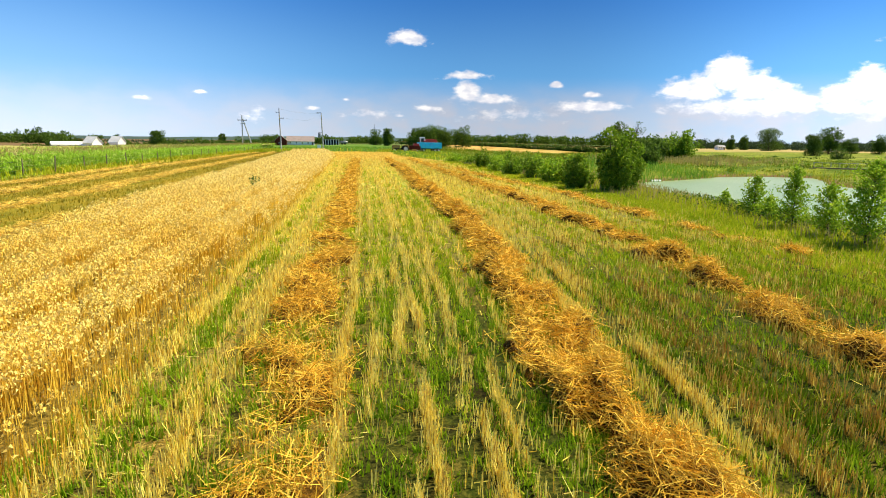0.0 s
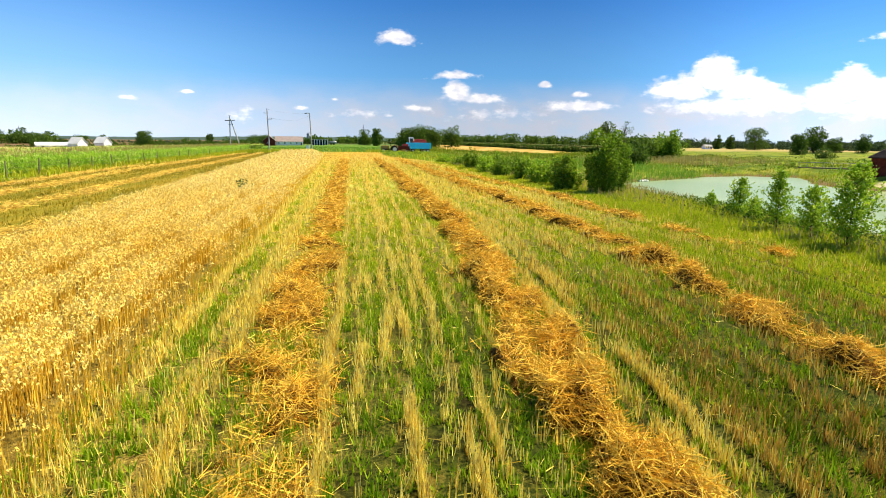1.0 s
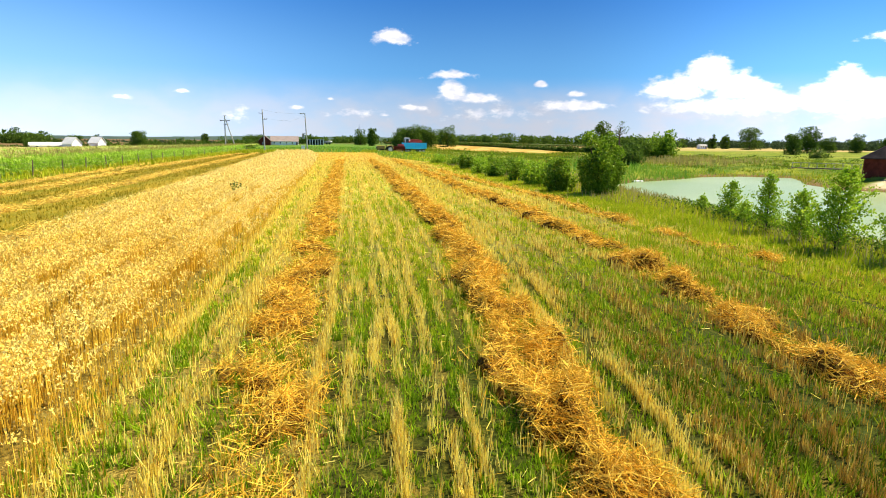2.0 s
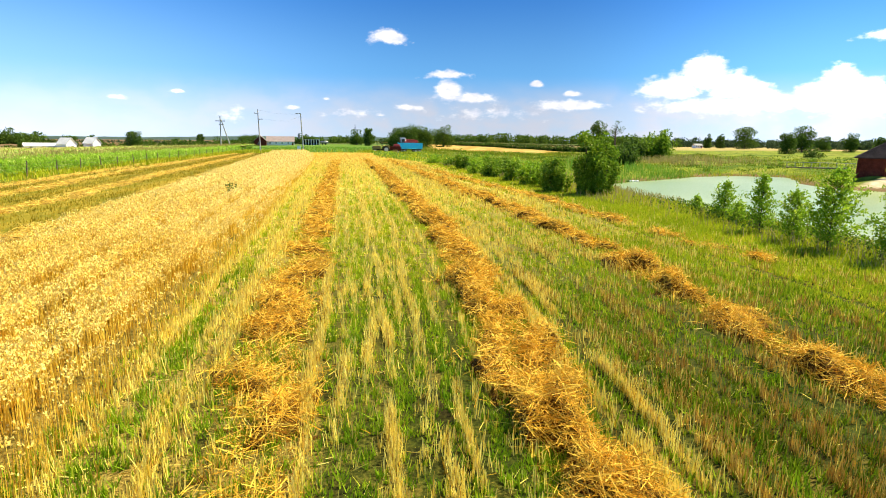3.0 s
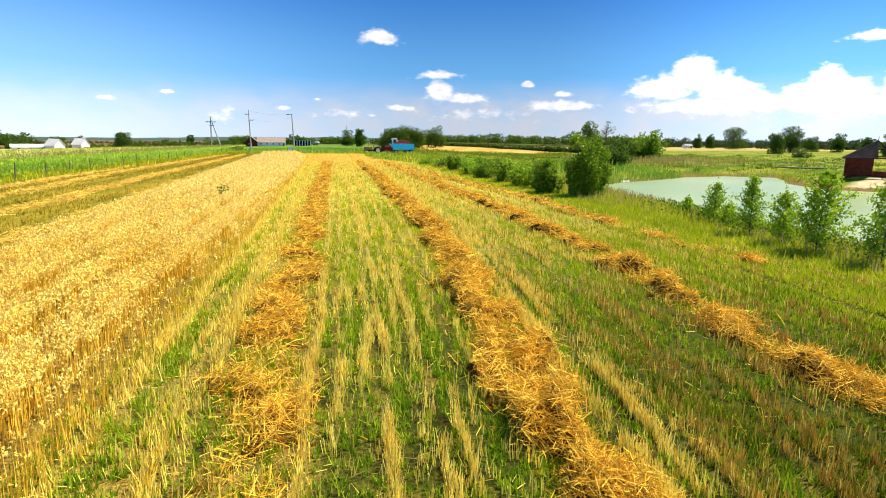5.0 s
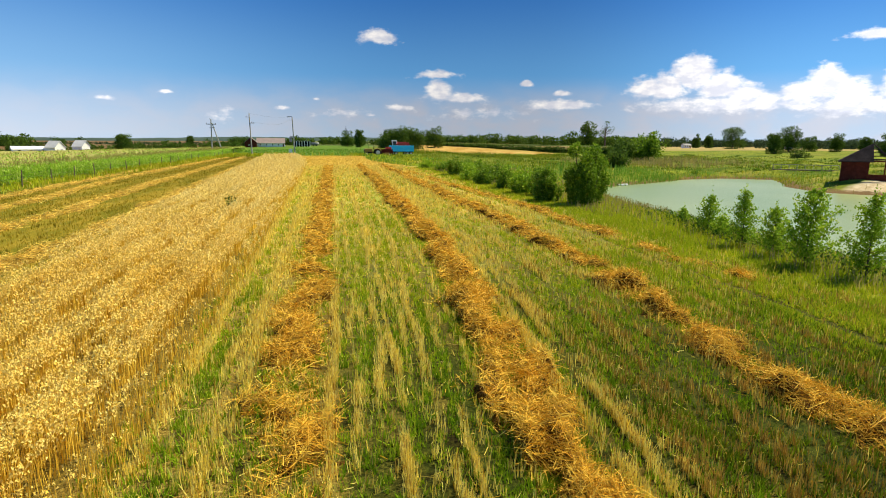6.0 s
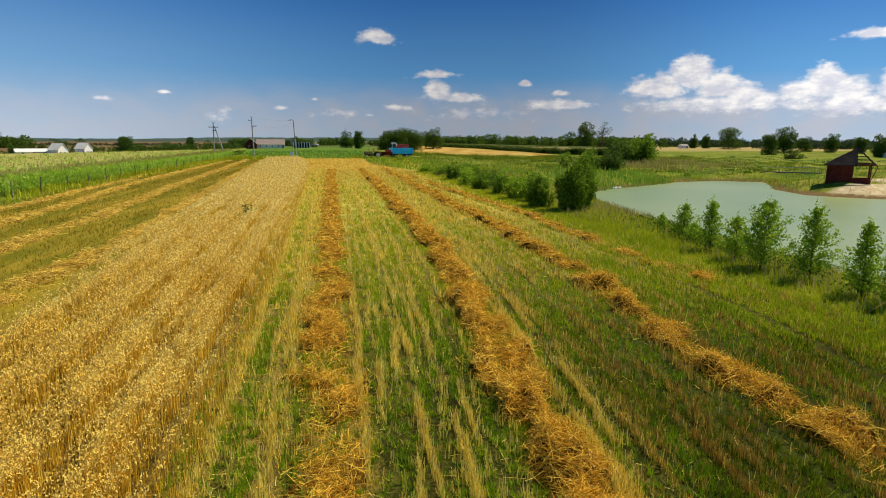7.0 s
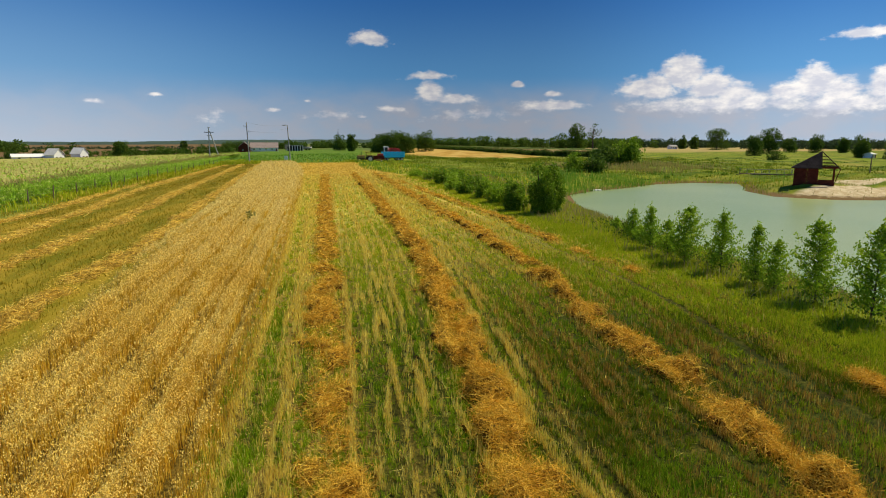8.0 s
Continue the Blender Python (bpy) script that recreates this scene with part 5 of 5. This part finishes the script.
part("lamp_head", solid((-1.2, -0.12, 10.95, 0.05, 0.12, 11.1), (-1.5, -0.18, 10.85, -0.7, 0.18, 11.02), bevel=0.03), STEEL, pole)
part("bracket", solid((-0.9, -0.06, 5.2, 0.2, 0.06, 5.35), bevel=0.01), STEEL, pole)
part("transformer", solid((-1.0, -0.3, 3.7, -0.3, 0.3, 5.1), bevel=0.05), STEEL, pole, "dark grey box on the pole")
part("meter_box", solid((-1.3, -0.35, 0.0, -0.3, 0.3, 1.7), bevel=0.03), WHITE, pole, "white meter cabinet")
pole = base("power_pylon", (10.5, 492, 0), 0, "distant grey lattice power pylon", "power pylon")
for lx in (-2.2, 2.2):
    part("leg", tube(bmesh.new(), [(lx, 0, 0), (lx * 0.15, 0, 14.2)], [0.22, 0.12], 6), STEEL, pole)
part("crossarm", solid((-2.0, -0.1, 12.2, 2.0, 0.1, 12.45)), STEEL, pole)
part("mast", tube(bmesh.new(), [(0, 0, 8), (0, 0, 16.5)], [0.15, 0.1], 6), STEEL, pole)

# ---- buildings in the distance ----
ROOF_RED = material("red_brown_roof", mottled((0.27, 0.21, 0.19), (0.36, 0.29, 0.265), 0.5, 6.0), rough=0.8)
ROOF_GREY = material("grey_roof", mottled((0.30, 0.29, 0.28), (0.42, 0.41, 0.39), 0.4, 5.0), rough=0.7)
ROOF_PALE = material("pale_roof", mottled((0.55, 0.54, 0.52), (0.68, 0.67, 0.65), 0.4, 5.0), rough=0.7)
DARKWOOD = material("dark_red_wood", mottled((0.075, 0.016, 0.010), (0.15, 0.036, 0.022), 1.5, 14.0, (0.04, 0.012, 0.009)), rough=0.8, bump=(20.0, 0.5, 0.02))
SHINGLE = material("dark_shingle", mottled((0.022, 0.017, 0.017), (0.060, 0.043, 0.040), 1.2, 12.0), rough=0.85, bump=(16.0, 0.7, 0.03))
DARK = material("dark_opening", mottled((0.012, 0.012, 0.013), (0.03, 0.028, 0.026), 1.0, 6.0), rough=0.6)
GLASS = material("window_glass", mottled((0.02, 0.025, 0.03), (0.05, 0.055, 0.06), 1.0, 4.0), rough=0.08, gloss=0.12)


def gable_house(name, x, y, turn, w, d, wall_h, ridge, wall, roof, label, windows=2, door=True, ridge_along="x", category="house"):
    """A house with a gabled roof: walls, roof with eaves, door and windows."""
    thing = base(name, (x, y, float(ground_z(x, y))), turn, label, category)
    bm = bmesh.new()
    if ridge_along == "x":
        v = [(-w / 2, -d / 2, 0), (w / 2, -d / 2, 0), (w / 2, d / 2, 0), (-w / 2, d / 2, 0), (-w / 2, -d / 2, wall_h), (w / 2, -d / 2, wall_h), (w / 2, d / 2, wall_h), (-w / 2, d / 2, wall_h), (-w / 2, 0, ridge - 0.15), (w / 2, 0, ridge - 0.15)]
        f = [(0, 1, 5, 4), (2, 3, 7, 6), (1, 2, 6, 9, 5), (3, 0, 4, 8, 7), (4, 5, 9, 8), (6, 7, 8, 9)]
    else:
        v = [(-w / 2, -d / 2, 0), (w / 2, -d / 2, 0), (w / 2, d / 2, 0), (-w / 2, d / 2, 0), (-w / 2, -d / 2, wall_h), (w / 2, -d / 2, wall_h), (w / 2, d / 2, wall_h), (-w / 2, d / 2, wall_h), (0, -d / 2, ridge - 0.15), (0, d / 2, ridge - 0.15)]
        f = [(0, 1, 5, 8, 4), (1, 2, 6, 5), (2, 3, 7, 9, 6), (3, 0, 4, 7), (5, 6, 9, 8), (7, 4, 8, 9)]
    vs = [bm.verts.new(p) for p in v]
    for q in f:
        bm.faces.new([vs[i] for i in q])
    part("wall", bm, wall, thing)
    o = 0.35
    for s in (-1, 1):
        bm = bmesh.new()
        if ridge_along == "x":
            drop = (ridge - wall_h) / (d / 2) * o
            q = [(-w / 2 - o, 0, ridge), (w / 2 + o, 0, ridge), (w / 2 + o, s * (d / 2 + o), wall_h - drop + 0.1), (-w / 2 - o, s * (d / 2 + o), wall_h - drop + 0.1)]
        else:
            drop = (ridge - wall_h) / (w / 2) * o
            q = [(0, -d / 2 - o, ridge), (0, d / 2 + o, ridge), (s * (w / 2 + o), d / 2 + o, wall_h - drop + 0.1), (s * (w / 2 + o), -d / 2 - o, wall_h - drop + 0.1)]
        lo, hi = [bm.verts.new(p) for p in q], [bm.verts.new((p[0], p[1], p[2] + 0.15)) for p in q]
        bm.faces.new(lo[::-1]), bm.faces.new(hi)
        for i in range(4):
            bm.faces.new((lo[i], lo[(i + 1) % 4], hi[(i + 1) % 4], hi[i]))
        part("roof", bm, roof, thing)
    for i in range(windows):
        wx = -w / 2 + w * (i + 0.6) / (windows + 0.6)
        pane = part("window", solid((wx - 0.5, -d / 2 - 0.06, 1.0, wx + 0.5, -d / 2 + 0.05, 2.2), bevel=0.02), WHITE, thing)
        part("pane", solid((wx - 0.4, -d / 2 - 0.075, 1.1, wx + 0.4, -d / 2 - 0.05, 2.1)), GLASS, pane)
    if door:
        part("door", solid((w / 2 - 1.5, -d / 2 - 0.05, 0, w / 2 - 0.5, -d / 2 + 0.05, 2.05), bevel=0.02), DARKWOOD, thing)
    return thing


gable_house("house", -122.5, 265.5, 30, 14.0, 6.0, 2.3, 3.5, WHITE, WHITE, "long low white outbuilding beside a white house", 3, True, "x", "shed")
gable_house("house", -113.5, 264.5, 66, 5.0, 5.0, 3.0, 5.5, WHITE, ROOF_PALE, "white gabled house beyond the maize", 2, False, "y")
gable_house("house", -106.2, 271.0, 70, 4.6, 4.6, 3.2, 5.6, WHITE, ROOF_PALE, "small white gabled house beyond the maize", 1, True, "y")
gable_house("barn", -44.0, 430.0, 4, 19.0, 10.0, 2.6, 6.2, WHITE, ROOF_RED, "long whitewashed barn with a red-brown roof", 4, True, "x", "barn")
gable_house("barn", -57.0, 424.0, 4, 8.0, 8.0, 3.4, 7.0, DARKWOOD, ROOF_RED, "dark wooden barn with a red-brown roof", 1, True, "y", "barn")
gable_house("shed", 244.6, 212.5, 30, 5.6, 4.0, 2.2, 2.9, WHITE, WHITE, "small white shed among far trees", 2, True, "x", "shed")
gable_house("house", 312.0, 470.0, 0, 7.0, 5.0, 2.4, 3.8, WHITE, ROOF_GREY, "far white building behind the meadow", 3, True)
gable_house("house", 420.0, 470.0, 0, 8.0, 6.0, 2.6, 4.0, WHITE, ROOF_GREY, "far white building behind the meadow", 3, True)
shed = base("open_shed", (-21.5, 411, float(ground_z(-21.5, 411))), 2, "open-fronted pale farm shed with dark bays", "shed")
part("roof", solid((-6.0, -2.5, 3.6, 6.0, 2.5, 3.9), bevel=0.04), ROOF_GREY, shed)
# near-black wall colour stands in for the shade inside the open bays
part("rear_wall", solid((-5.8, 2.1, 0, 5.8, 2.3, 3.6)), DARK, shed)
for i in range(7):
    part("post", solid((-5.6 + 1.8 * i, -2.2, 0, -5.1 + 1.8 * i, -1.9, 3.6), bevel=0.03), WHITE, shed)
tank = base("slurry_tanker", (-12.8, 411, 0), 0, "silver cylindrical tanker parked beside a shed", "tanker")
bm = tube(bmesh.new(), [(-2.9, 0, 1.7), (-2.6, 0, 1.7), (2.4, 0, 1.7), (3.0, 0, 2.0)], [0.5, 0.95, 0.95, 0.3], 14)
part("tank", bm, STEEL, tank, smooth=True)
for wx in (-1.0, 1.0):
    bm = tube(bmesh.new(), [(wx, -1.0, 0.6), (wx, -0.7, 0.6), (wx, 0.7, 0.6), (wx, 1.0, 0.6)], [0.55, 0.6, 0.6, 0.55], 14)
    part("wheel", bm, DARK, tank)

# ---- tractors and trailer at the end of the field ----
BLUE = material("blue_paint", painted((0.03, 0.60, 0.90), (0.25, 0.40, 0.42), 0.3), rough=0.4, gloss=0.08)
RED = material("red_paint", painted((0.42, 0.035, 0.025), (0.12, 0.06, 0.04), 0.4), rough=0.45, gloss=0.08)
OCHRE = material("ochre_paint", painted((0.38, 0.25, 0.045), (0.08, 0.06, 0.03), 0.5), rough=0.5, gloss=0.08)
RUBBER = material("rubber", mottled((0.018, 0.018, 0.018), (0.05, 0.047, 0.042), 3.0, 20.0), rough=0.85)
CREAM = material("cream_paint", painted((0.70, 0.66, 0.55), (0.3, 0.26, 0.2), 0.35), rough=0.5, gloss=0.08)


def wheel(thing, x, y, r, w, rim_mat):
    """A tyre with lugs and a dished rim; the axle lies along y."""
    bm = tube(bmesh.new(), [(x, y - w / 2, r), (x, y - w * 0.42, r), (x, y, r), (x, y + w * 0.42, r), (x, y + w / 2, r)], [r * 0.72, r * 0.95, r * 0.98, r * 0.95, r * 0.72], 20)
    for i in range(14):
        a = i * 2 * math.pi / 14
        m = Matrix.Translation((x, y, r)) @ Matrix.Rotation(a, 4, "Y") @ Matrix.Translation((0, 0, r * 0.965)) @ Matrix.Diagonal((0.07, w * 0.9, 0.06, 1))
        bmesh.ops.create_cube(bm, size=1.0, matrix=m)
    tyre = part("wheel", bm, RUBBER, thing)
    part("rim", tube(bmesh.new(), [(x, y - w * 0.53, r), (x, y - w * 0.2, r), (x, y + w * 0.2, r), (x, y + w * 0.53, r)], [r * 0.58, r * 0.3, r * 0.3, r * 0.58], 16), rim_mat, tyre)


def tractor(name, x, y, turn, paint, rim, label, cab=True, s=1.0):
    """A farm tractor that faces -x: bonnet, mudguards, wheels, seat and cab or roll bar."""
    t = base(name, (x, y, float(ground_z(x, y))), turn, label, "tractor")
    part("bonnet", solid((-2.0, -0.36, 0.85, -0.3, 0.36, 1.55), bevel=0.08), paint, t)
    part("grille", solid((-2.06, -0.3, 0.9, -1.99, 0.3, 1.45), bevel=0.02), DARK, t)
    part("chassis", solid((-1.9, -0.25, 0.55, 1.0, 0.25, 0.85), bevel=0.04), DARK, t)
    for sy in (-1, 1):
        wheel(t, 0.75, sy * 0.8, 0.75, 0.42, rim)
        wheel(t, -1.55, sy * 0.72, 0.45, 0.25, rim)
        part("mudguard", solid((0.05, sy * 0.8 - 0.24, 1.5, 1.35, sy * 0.8 + 0.24, 1.58), (1.3, sy * 0.8 - 0.24, 1.05, 1.4, sy * 0.8 + 0.24, 1.56), bevel=0.03), paint, t)
        part("headlight", tube(bmesh.new(), [(-2.1, sy * 0.22, 1.3), (-2.02, sy * 0.22, 1.3)], [0.07, 0.09], 10), CREAM, t)
    part("exhaust", tube(bmesh.new(), [(-1.0, 0.2, 1.5), (-1.0, 0.2, 2.35)], [0.04, 0.035], 8), DARK, t)
    part("seat", solid((0.35, -0.25, 1.15, 0.8, 0.25, 1.3), (0.75, -0.25, 1.25, 0.88, 0.25, 1.65), bevel=0.05), DARK, t)
    part("steering_wheel", tube(bmesh.new(), [(0.0, 0, 1.55), (0.03, 0, 1.58)], [0.2, 0.2], 14), DARK, t)
    if cab:
        for px, py in ((-0.25, -0.6), (-0.25, 0.6), (1.15, -0.62), (1.15, 0.62)):
            part("cab_post", solid((px - 0.04, py - 0.04, 1.3, px + 0.04, py + 0.04, 2.55), bevel=0.01), CREAM, t)
        part("cab_roof", solid((-0.4, -0.72, 2.55, 1.3, 0.72, 2.7), bevel=0.05), CREAM, t)
        for sy in (-0.6, 0.6):
            part("cab_window", solid((-0.2, sy - 0.01, 1.65, 1.1, sy + 0.01, 2.5)), GLASS, t)
    else:
        part("canopy", solid((-0.1, -0.6, 2.2, 1.1, 0.6, 2.27), bevel=0.02), OCHRE, t)
        for px, py in ((0.0, -0.55), (0.0, 0.55), (1.0, -0.55), (1.0, 0.55)):
            part("canopy_post", solid((px - 0.025, py - 0.025, 1.3, px + 0.025, py + 0.025, 2.2)), DARK, t)
    t.scale = (s, s, s)
    return t


tractor("tractor", 11.2, 165.5, 4, OCHRE, CREAM, "old ochre tractor with pale wheel rims in weeds", False, 1.35)
harvester = base("combine_harvester", (20.9, 188.0, 0), 6, "faded red combine harvester with a pale cab behind a trailer", "harvester")
part("body", solid((-1.2, -1.3, 1.0, 3.4, 1.3, 3.4), bevel=0.1), RED, harvester)
part("grain_tank", solid((-0.4, -1.2, 3.4, 2.2, 1.2, 3.95), bevel=0.08), RED, harvester)
part("engine_cover", solid((2.2, -1.0, 3.4, 3.2, 1.0, 3.8), bevel=0.08), RED, harvester)
part("straw_hood", solid((3.4, -1.1, 1.1, 4.4, 1.1, 2.6), bevel=0.1), RED, harvester)
cab = part("cab", solid((-2.3, -0.9, 2.0, -0.75, 0.9, 4.5), bevel=0.08), WHITE, harvester, "pale cab")
part("windscreen", solid((-2.36, -0.75, 2.7, -2.29, 0.75, 4.2)), GLASS, cab)
part("side_window", solid((-2.1, -0.96, 2.8, -1.0, -0.89, 4.2)), GLASS, cab)
part("exhaust", tube(bmesh.new(), [(2.6, 0.5, 3.7), (2.6, 0.5, 4.5)], [0.06, 0.06], 8), DARK, harvester)
part("header", solid((-4.4, -2.1, 0.2, -3.2, 2.1, 1.1), bevel=0.06), RED, harvester)
part("feeder", solid((-3.3, -0.6, 0.5, -1.1, 0.6, 1.4), bevel=0.05), DARK, harvester)
for sy in (-1.35, 1.35):
    wheel(harvester, -1.2, sy, 0.85, 0.5, CREAM)
    wheel(harvester, 2.6, sy, 0.5, 0.3, CREAM)
mach = base("baler", (15.2, 168.5, 0), 3, "dark rusty red baler hitched to a tractor", "baler")
part("chamber", solid((-1.6, -0.7, 0.7, 1.7, 0.5, 1.9), bevel=0.06), DARKWOOD, mach)
part("hood", solid((-0.4, -0.6, 1.9, 1.3, 0.4, 2.5), bevel=0.08), RED, mach)
part("drawbar", solid((-3.2, -0.08, 0.55, -1.5, 0.08, 0.68), bevel=0.02), DARK, mach)
part("pickup", solid((-0.9, -1.5, 0.35, 0.5, -0.7, 0.9), bevel=0.05), OCHRE, mach)
for sy in (-0.9, 0.7):
    wheel(mach, 0.6, sy, 0.42, 0.24, CREAM)
trl = base("farm_trailer", (20.7, 178.0, 0), 14, "bright blue high-sided farm trailer on two axles", "trailer")
part("chassis", solid((-3.2, -0.45, 0.85, 3.2, 0.45, 1.05), bevel=0.03), DARK, trl)
part("floor", solid((-3.25, -1.2, 1.05, 3.25, 1.2, 1.15), bevel=0.02), BLUE, trl)
for sy in (-1.2, 1.2):
    for k in range(2):
        x0 = -3.22 + 3.24 * k
        part("side_board", solid((x0, sy - 0.04, 1.17, x0 + 3.2, sy + 0.04, 1.98), (x0, sy - 0.04, 2.0, x0 + 3.2, sy + 0.04, 2.75), bevel=0.015), BLUE, trl)
    for k in range(5):
        part("stake", solid((-3.25 + 1.58 * k, sy - 0.09, 1.0, -3.13 + 1.58 * k, sy + 0.09, 2.8), bevel=0.01), BLUE, trl)
for sx in (-3.24, 3.24):
    part("end_board", solid((sx - 0.04, -1.2, 1.17, sx + 0.04, 1.2, 2.72), bevel=0.015), BLUE, trl)
for wx in (-2.1, 1.3, 2.4):
    for sy in (-0.95, 0.95):
        wheel(trl, wx, sy, 0.5, 0.3, CREAM)
part("drawbar", solid((-4.6, -0.08, 0.7, -3.1, 0.08, 0.82), bevel=0.02), DARK, trl)

trl.scale = (1.1, 1.1, 1.05)

# ---- hut, footbridge and float at the pond ----
hz = float(ground_z(78.6, 72.2))
hut = base("hut", (78.5, 72.3, hz), -44, "derelict dark red wooden hut with half its roof gone", "hut")
rng = np.random.default_rng(97)
for sy, x0, x1 in ((-1.7, -2.9, 0.3), (1.7, -2.9, 0.3)):
    k, px = 0, x0
    while px < x1:
        part("plank", solid((px, sy - 0.03, -0.1, min(px + 0.19, x1), sy + 0.03, 2.75 + float(rng.normal(0, 0.02))), bevel=0.006), DARKWOOD, hut)
        px += 0.2
for i in range(17):
    part("plank", solid((-2.93, -1.7 + 0.2 * i, -0.1, -2.87, -1.51 + 0.2 * i, 2.75), bevel=0.006), DARKWOOD, hut)
for px, py in ((-2.85, -1.7), (0.35, -1.7), (2.6, -1.7), (-2.85, 1.7), (0.35, 1.7), (2.6, 1.7)):
    part("post", solid((px - 0.09, py - 0.09, -0.2, px + 0.09, py + 0.09, 2.85), bevel=0.01), DARKWOOD, hut)
part("floor", solid((-3.0, -1.8, -0.25, 2.8, 1.8, 0.05)), DARKWOOD, hut)
part("parapet", solid((0.45, -1.75, 0.05, 2.5, -1.68, 0.95)), DARKWOOD, hut)
part("beam", solid((-3.0, -1.8, 2.75, 3.1, -1.6, 2.93), bevel=0.01), DARKWOOD, hut)
part("beam", solid((-3.0, 1.6, 2.75, 3.1, 1.8, 2.93), bevel=0.01), DARKWOOD, hut)
# shingled half: hipped end and two slopes up to the broken ridge
apex = (0.7, 0.0, 5.35)
for q in ([(-3.4, -2.2, 2.7), (0.9, -2.2, 2.7), apex], [(-3.4, 2.2, 2.7), (-3.4, -2.2, 2.7), apex], [(0.9, 2.2, 2.7), (-3.4, 2.2, 2.7), apex]):
    bm = bmesh.new()
    lo, hi = [bm.verts.new(p) for p in q], [bm.verts.new((p[0], p[1], p[2] + 0.14)) for p in q]
    bm.faces.new(lo[::-1]), bm.faces.new(hi)
    for i in range(3):
        bm.faces.new((lo[i], lo[(i + 1) % 3], hi[(i + 1) % 3], hi[i]))
    part("roof", bm, SHINGLE, hut)
part("finial", tube(bmesh.new(), [(0.7, 0, 5.2), (0.75, 0, 6.1)], [0.07, 0.03], 6), SHINGLE, hut)
for s in (-1, 1):
    part("rafter", tube(bmesh.new(), [(3.3, s * 2.1, 2.75), (0.8, 0, 5.3)], [0.07, 0.07], 6), SHINGLE, hut)
    for k in range(4):
        f = 0.1 + 0.2 * k
        part("batten", solid((0.75, s * 2.1 * (1 - f) - 0.07, 2.8 + 2.5 * f, 3.35 - 2.4 * f, s * 2.1 * (1 - f) + 0.07, 2.9 + 2.5 * f)), SHINGLE, hut)
part("brace", tube(bmesh.new(), [(2.6, -1.7, 0.0), (3.4, -1.75, 2.75)], [0.06, 0.06], 6), DARKWOOD, hut)

bz = -0.75
bridge = base("footbridge", (93.5, 99.5, bz), -35, "narrow grey footbridge with a thin handrail", "footbridge")
part("deck", solid((-5.8, -0.55, -0.15, 5.8, 0.55, 0.1), bevel=0.02), GREYWOOD, bridge)
part("abutment", solid((-6.4, -0.9, -1.6, -5.0, 0.9, -0.15), bevel=0.08), DARK, bridge)
for s in (-0.5, 0.5):
    part("handrail", solid((-5.8, s - 0.03, 0.98, 5.8, s + 0.03, 1.05)), STEEL, bridge)
    for k in range(9):
        part("baluster", solid((-5.7 + 1.42 * k, s - 0.025, 0.1, -5.65 + 1.42 * k, s + 0.025, 1.0)), STEEL, bridge)
raft = base("float", (45.3, 84.0, WATER), 8, "small white float with a dark end on the water", "float")
part("hull", tube(bmesh.new(), [(-0.75, 0, 0.06), (-0.6, 0, 0.07), (1.0, 0, 0.09), (1.15, 0, 0.1)], [0.12, 0.2, 0.2, 0.12], 12), WHITE, raft)
part("cap", tube(bmesh.new(), [(-1.15, 0, 0.06), (-0.76, 0, 0.06)], [0.18, 0.2], 12), DARK, raft)
post = base("post", (121.5, 101.0, float(ground_z(121.5, 101.0))), 0, "single dark wooden post on the meadow", "post")
part("shaft", tube(bmesh.new(), [(0, 0, -0.3), (0.05, 0, 4.2)], [0.13, 0.1], 8), GREYWOOD, post)
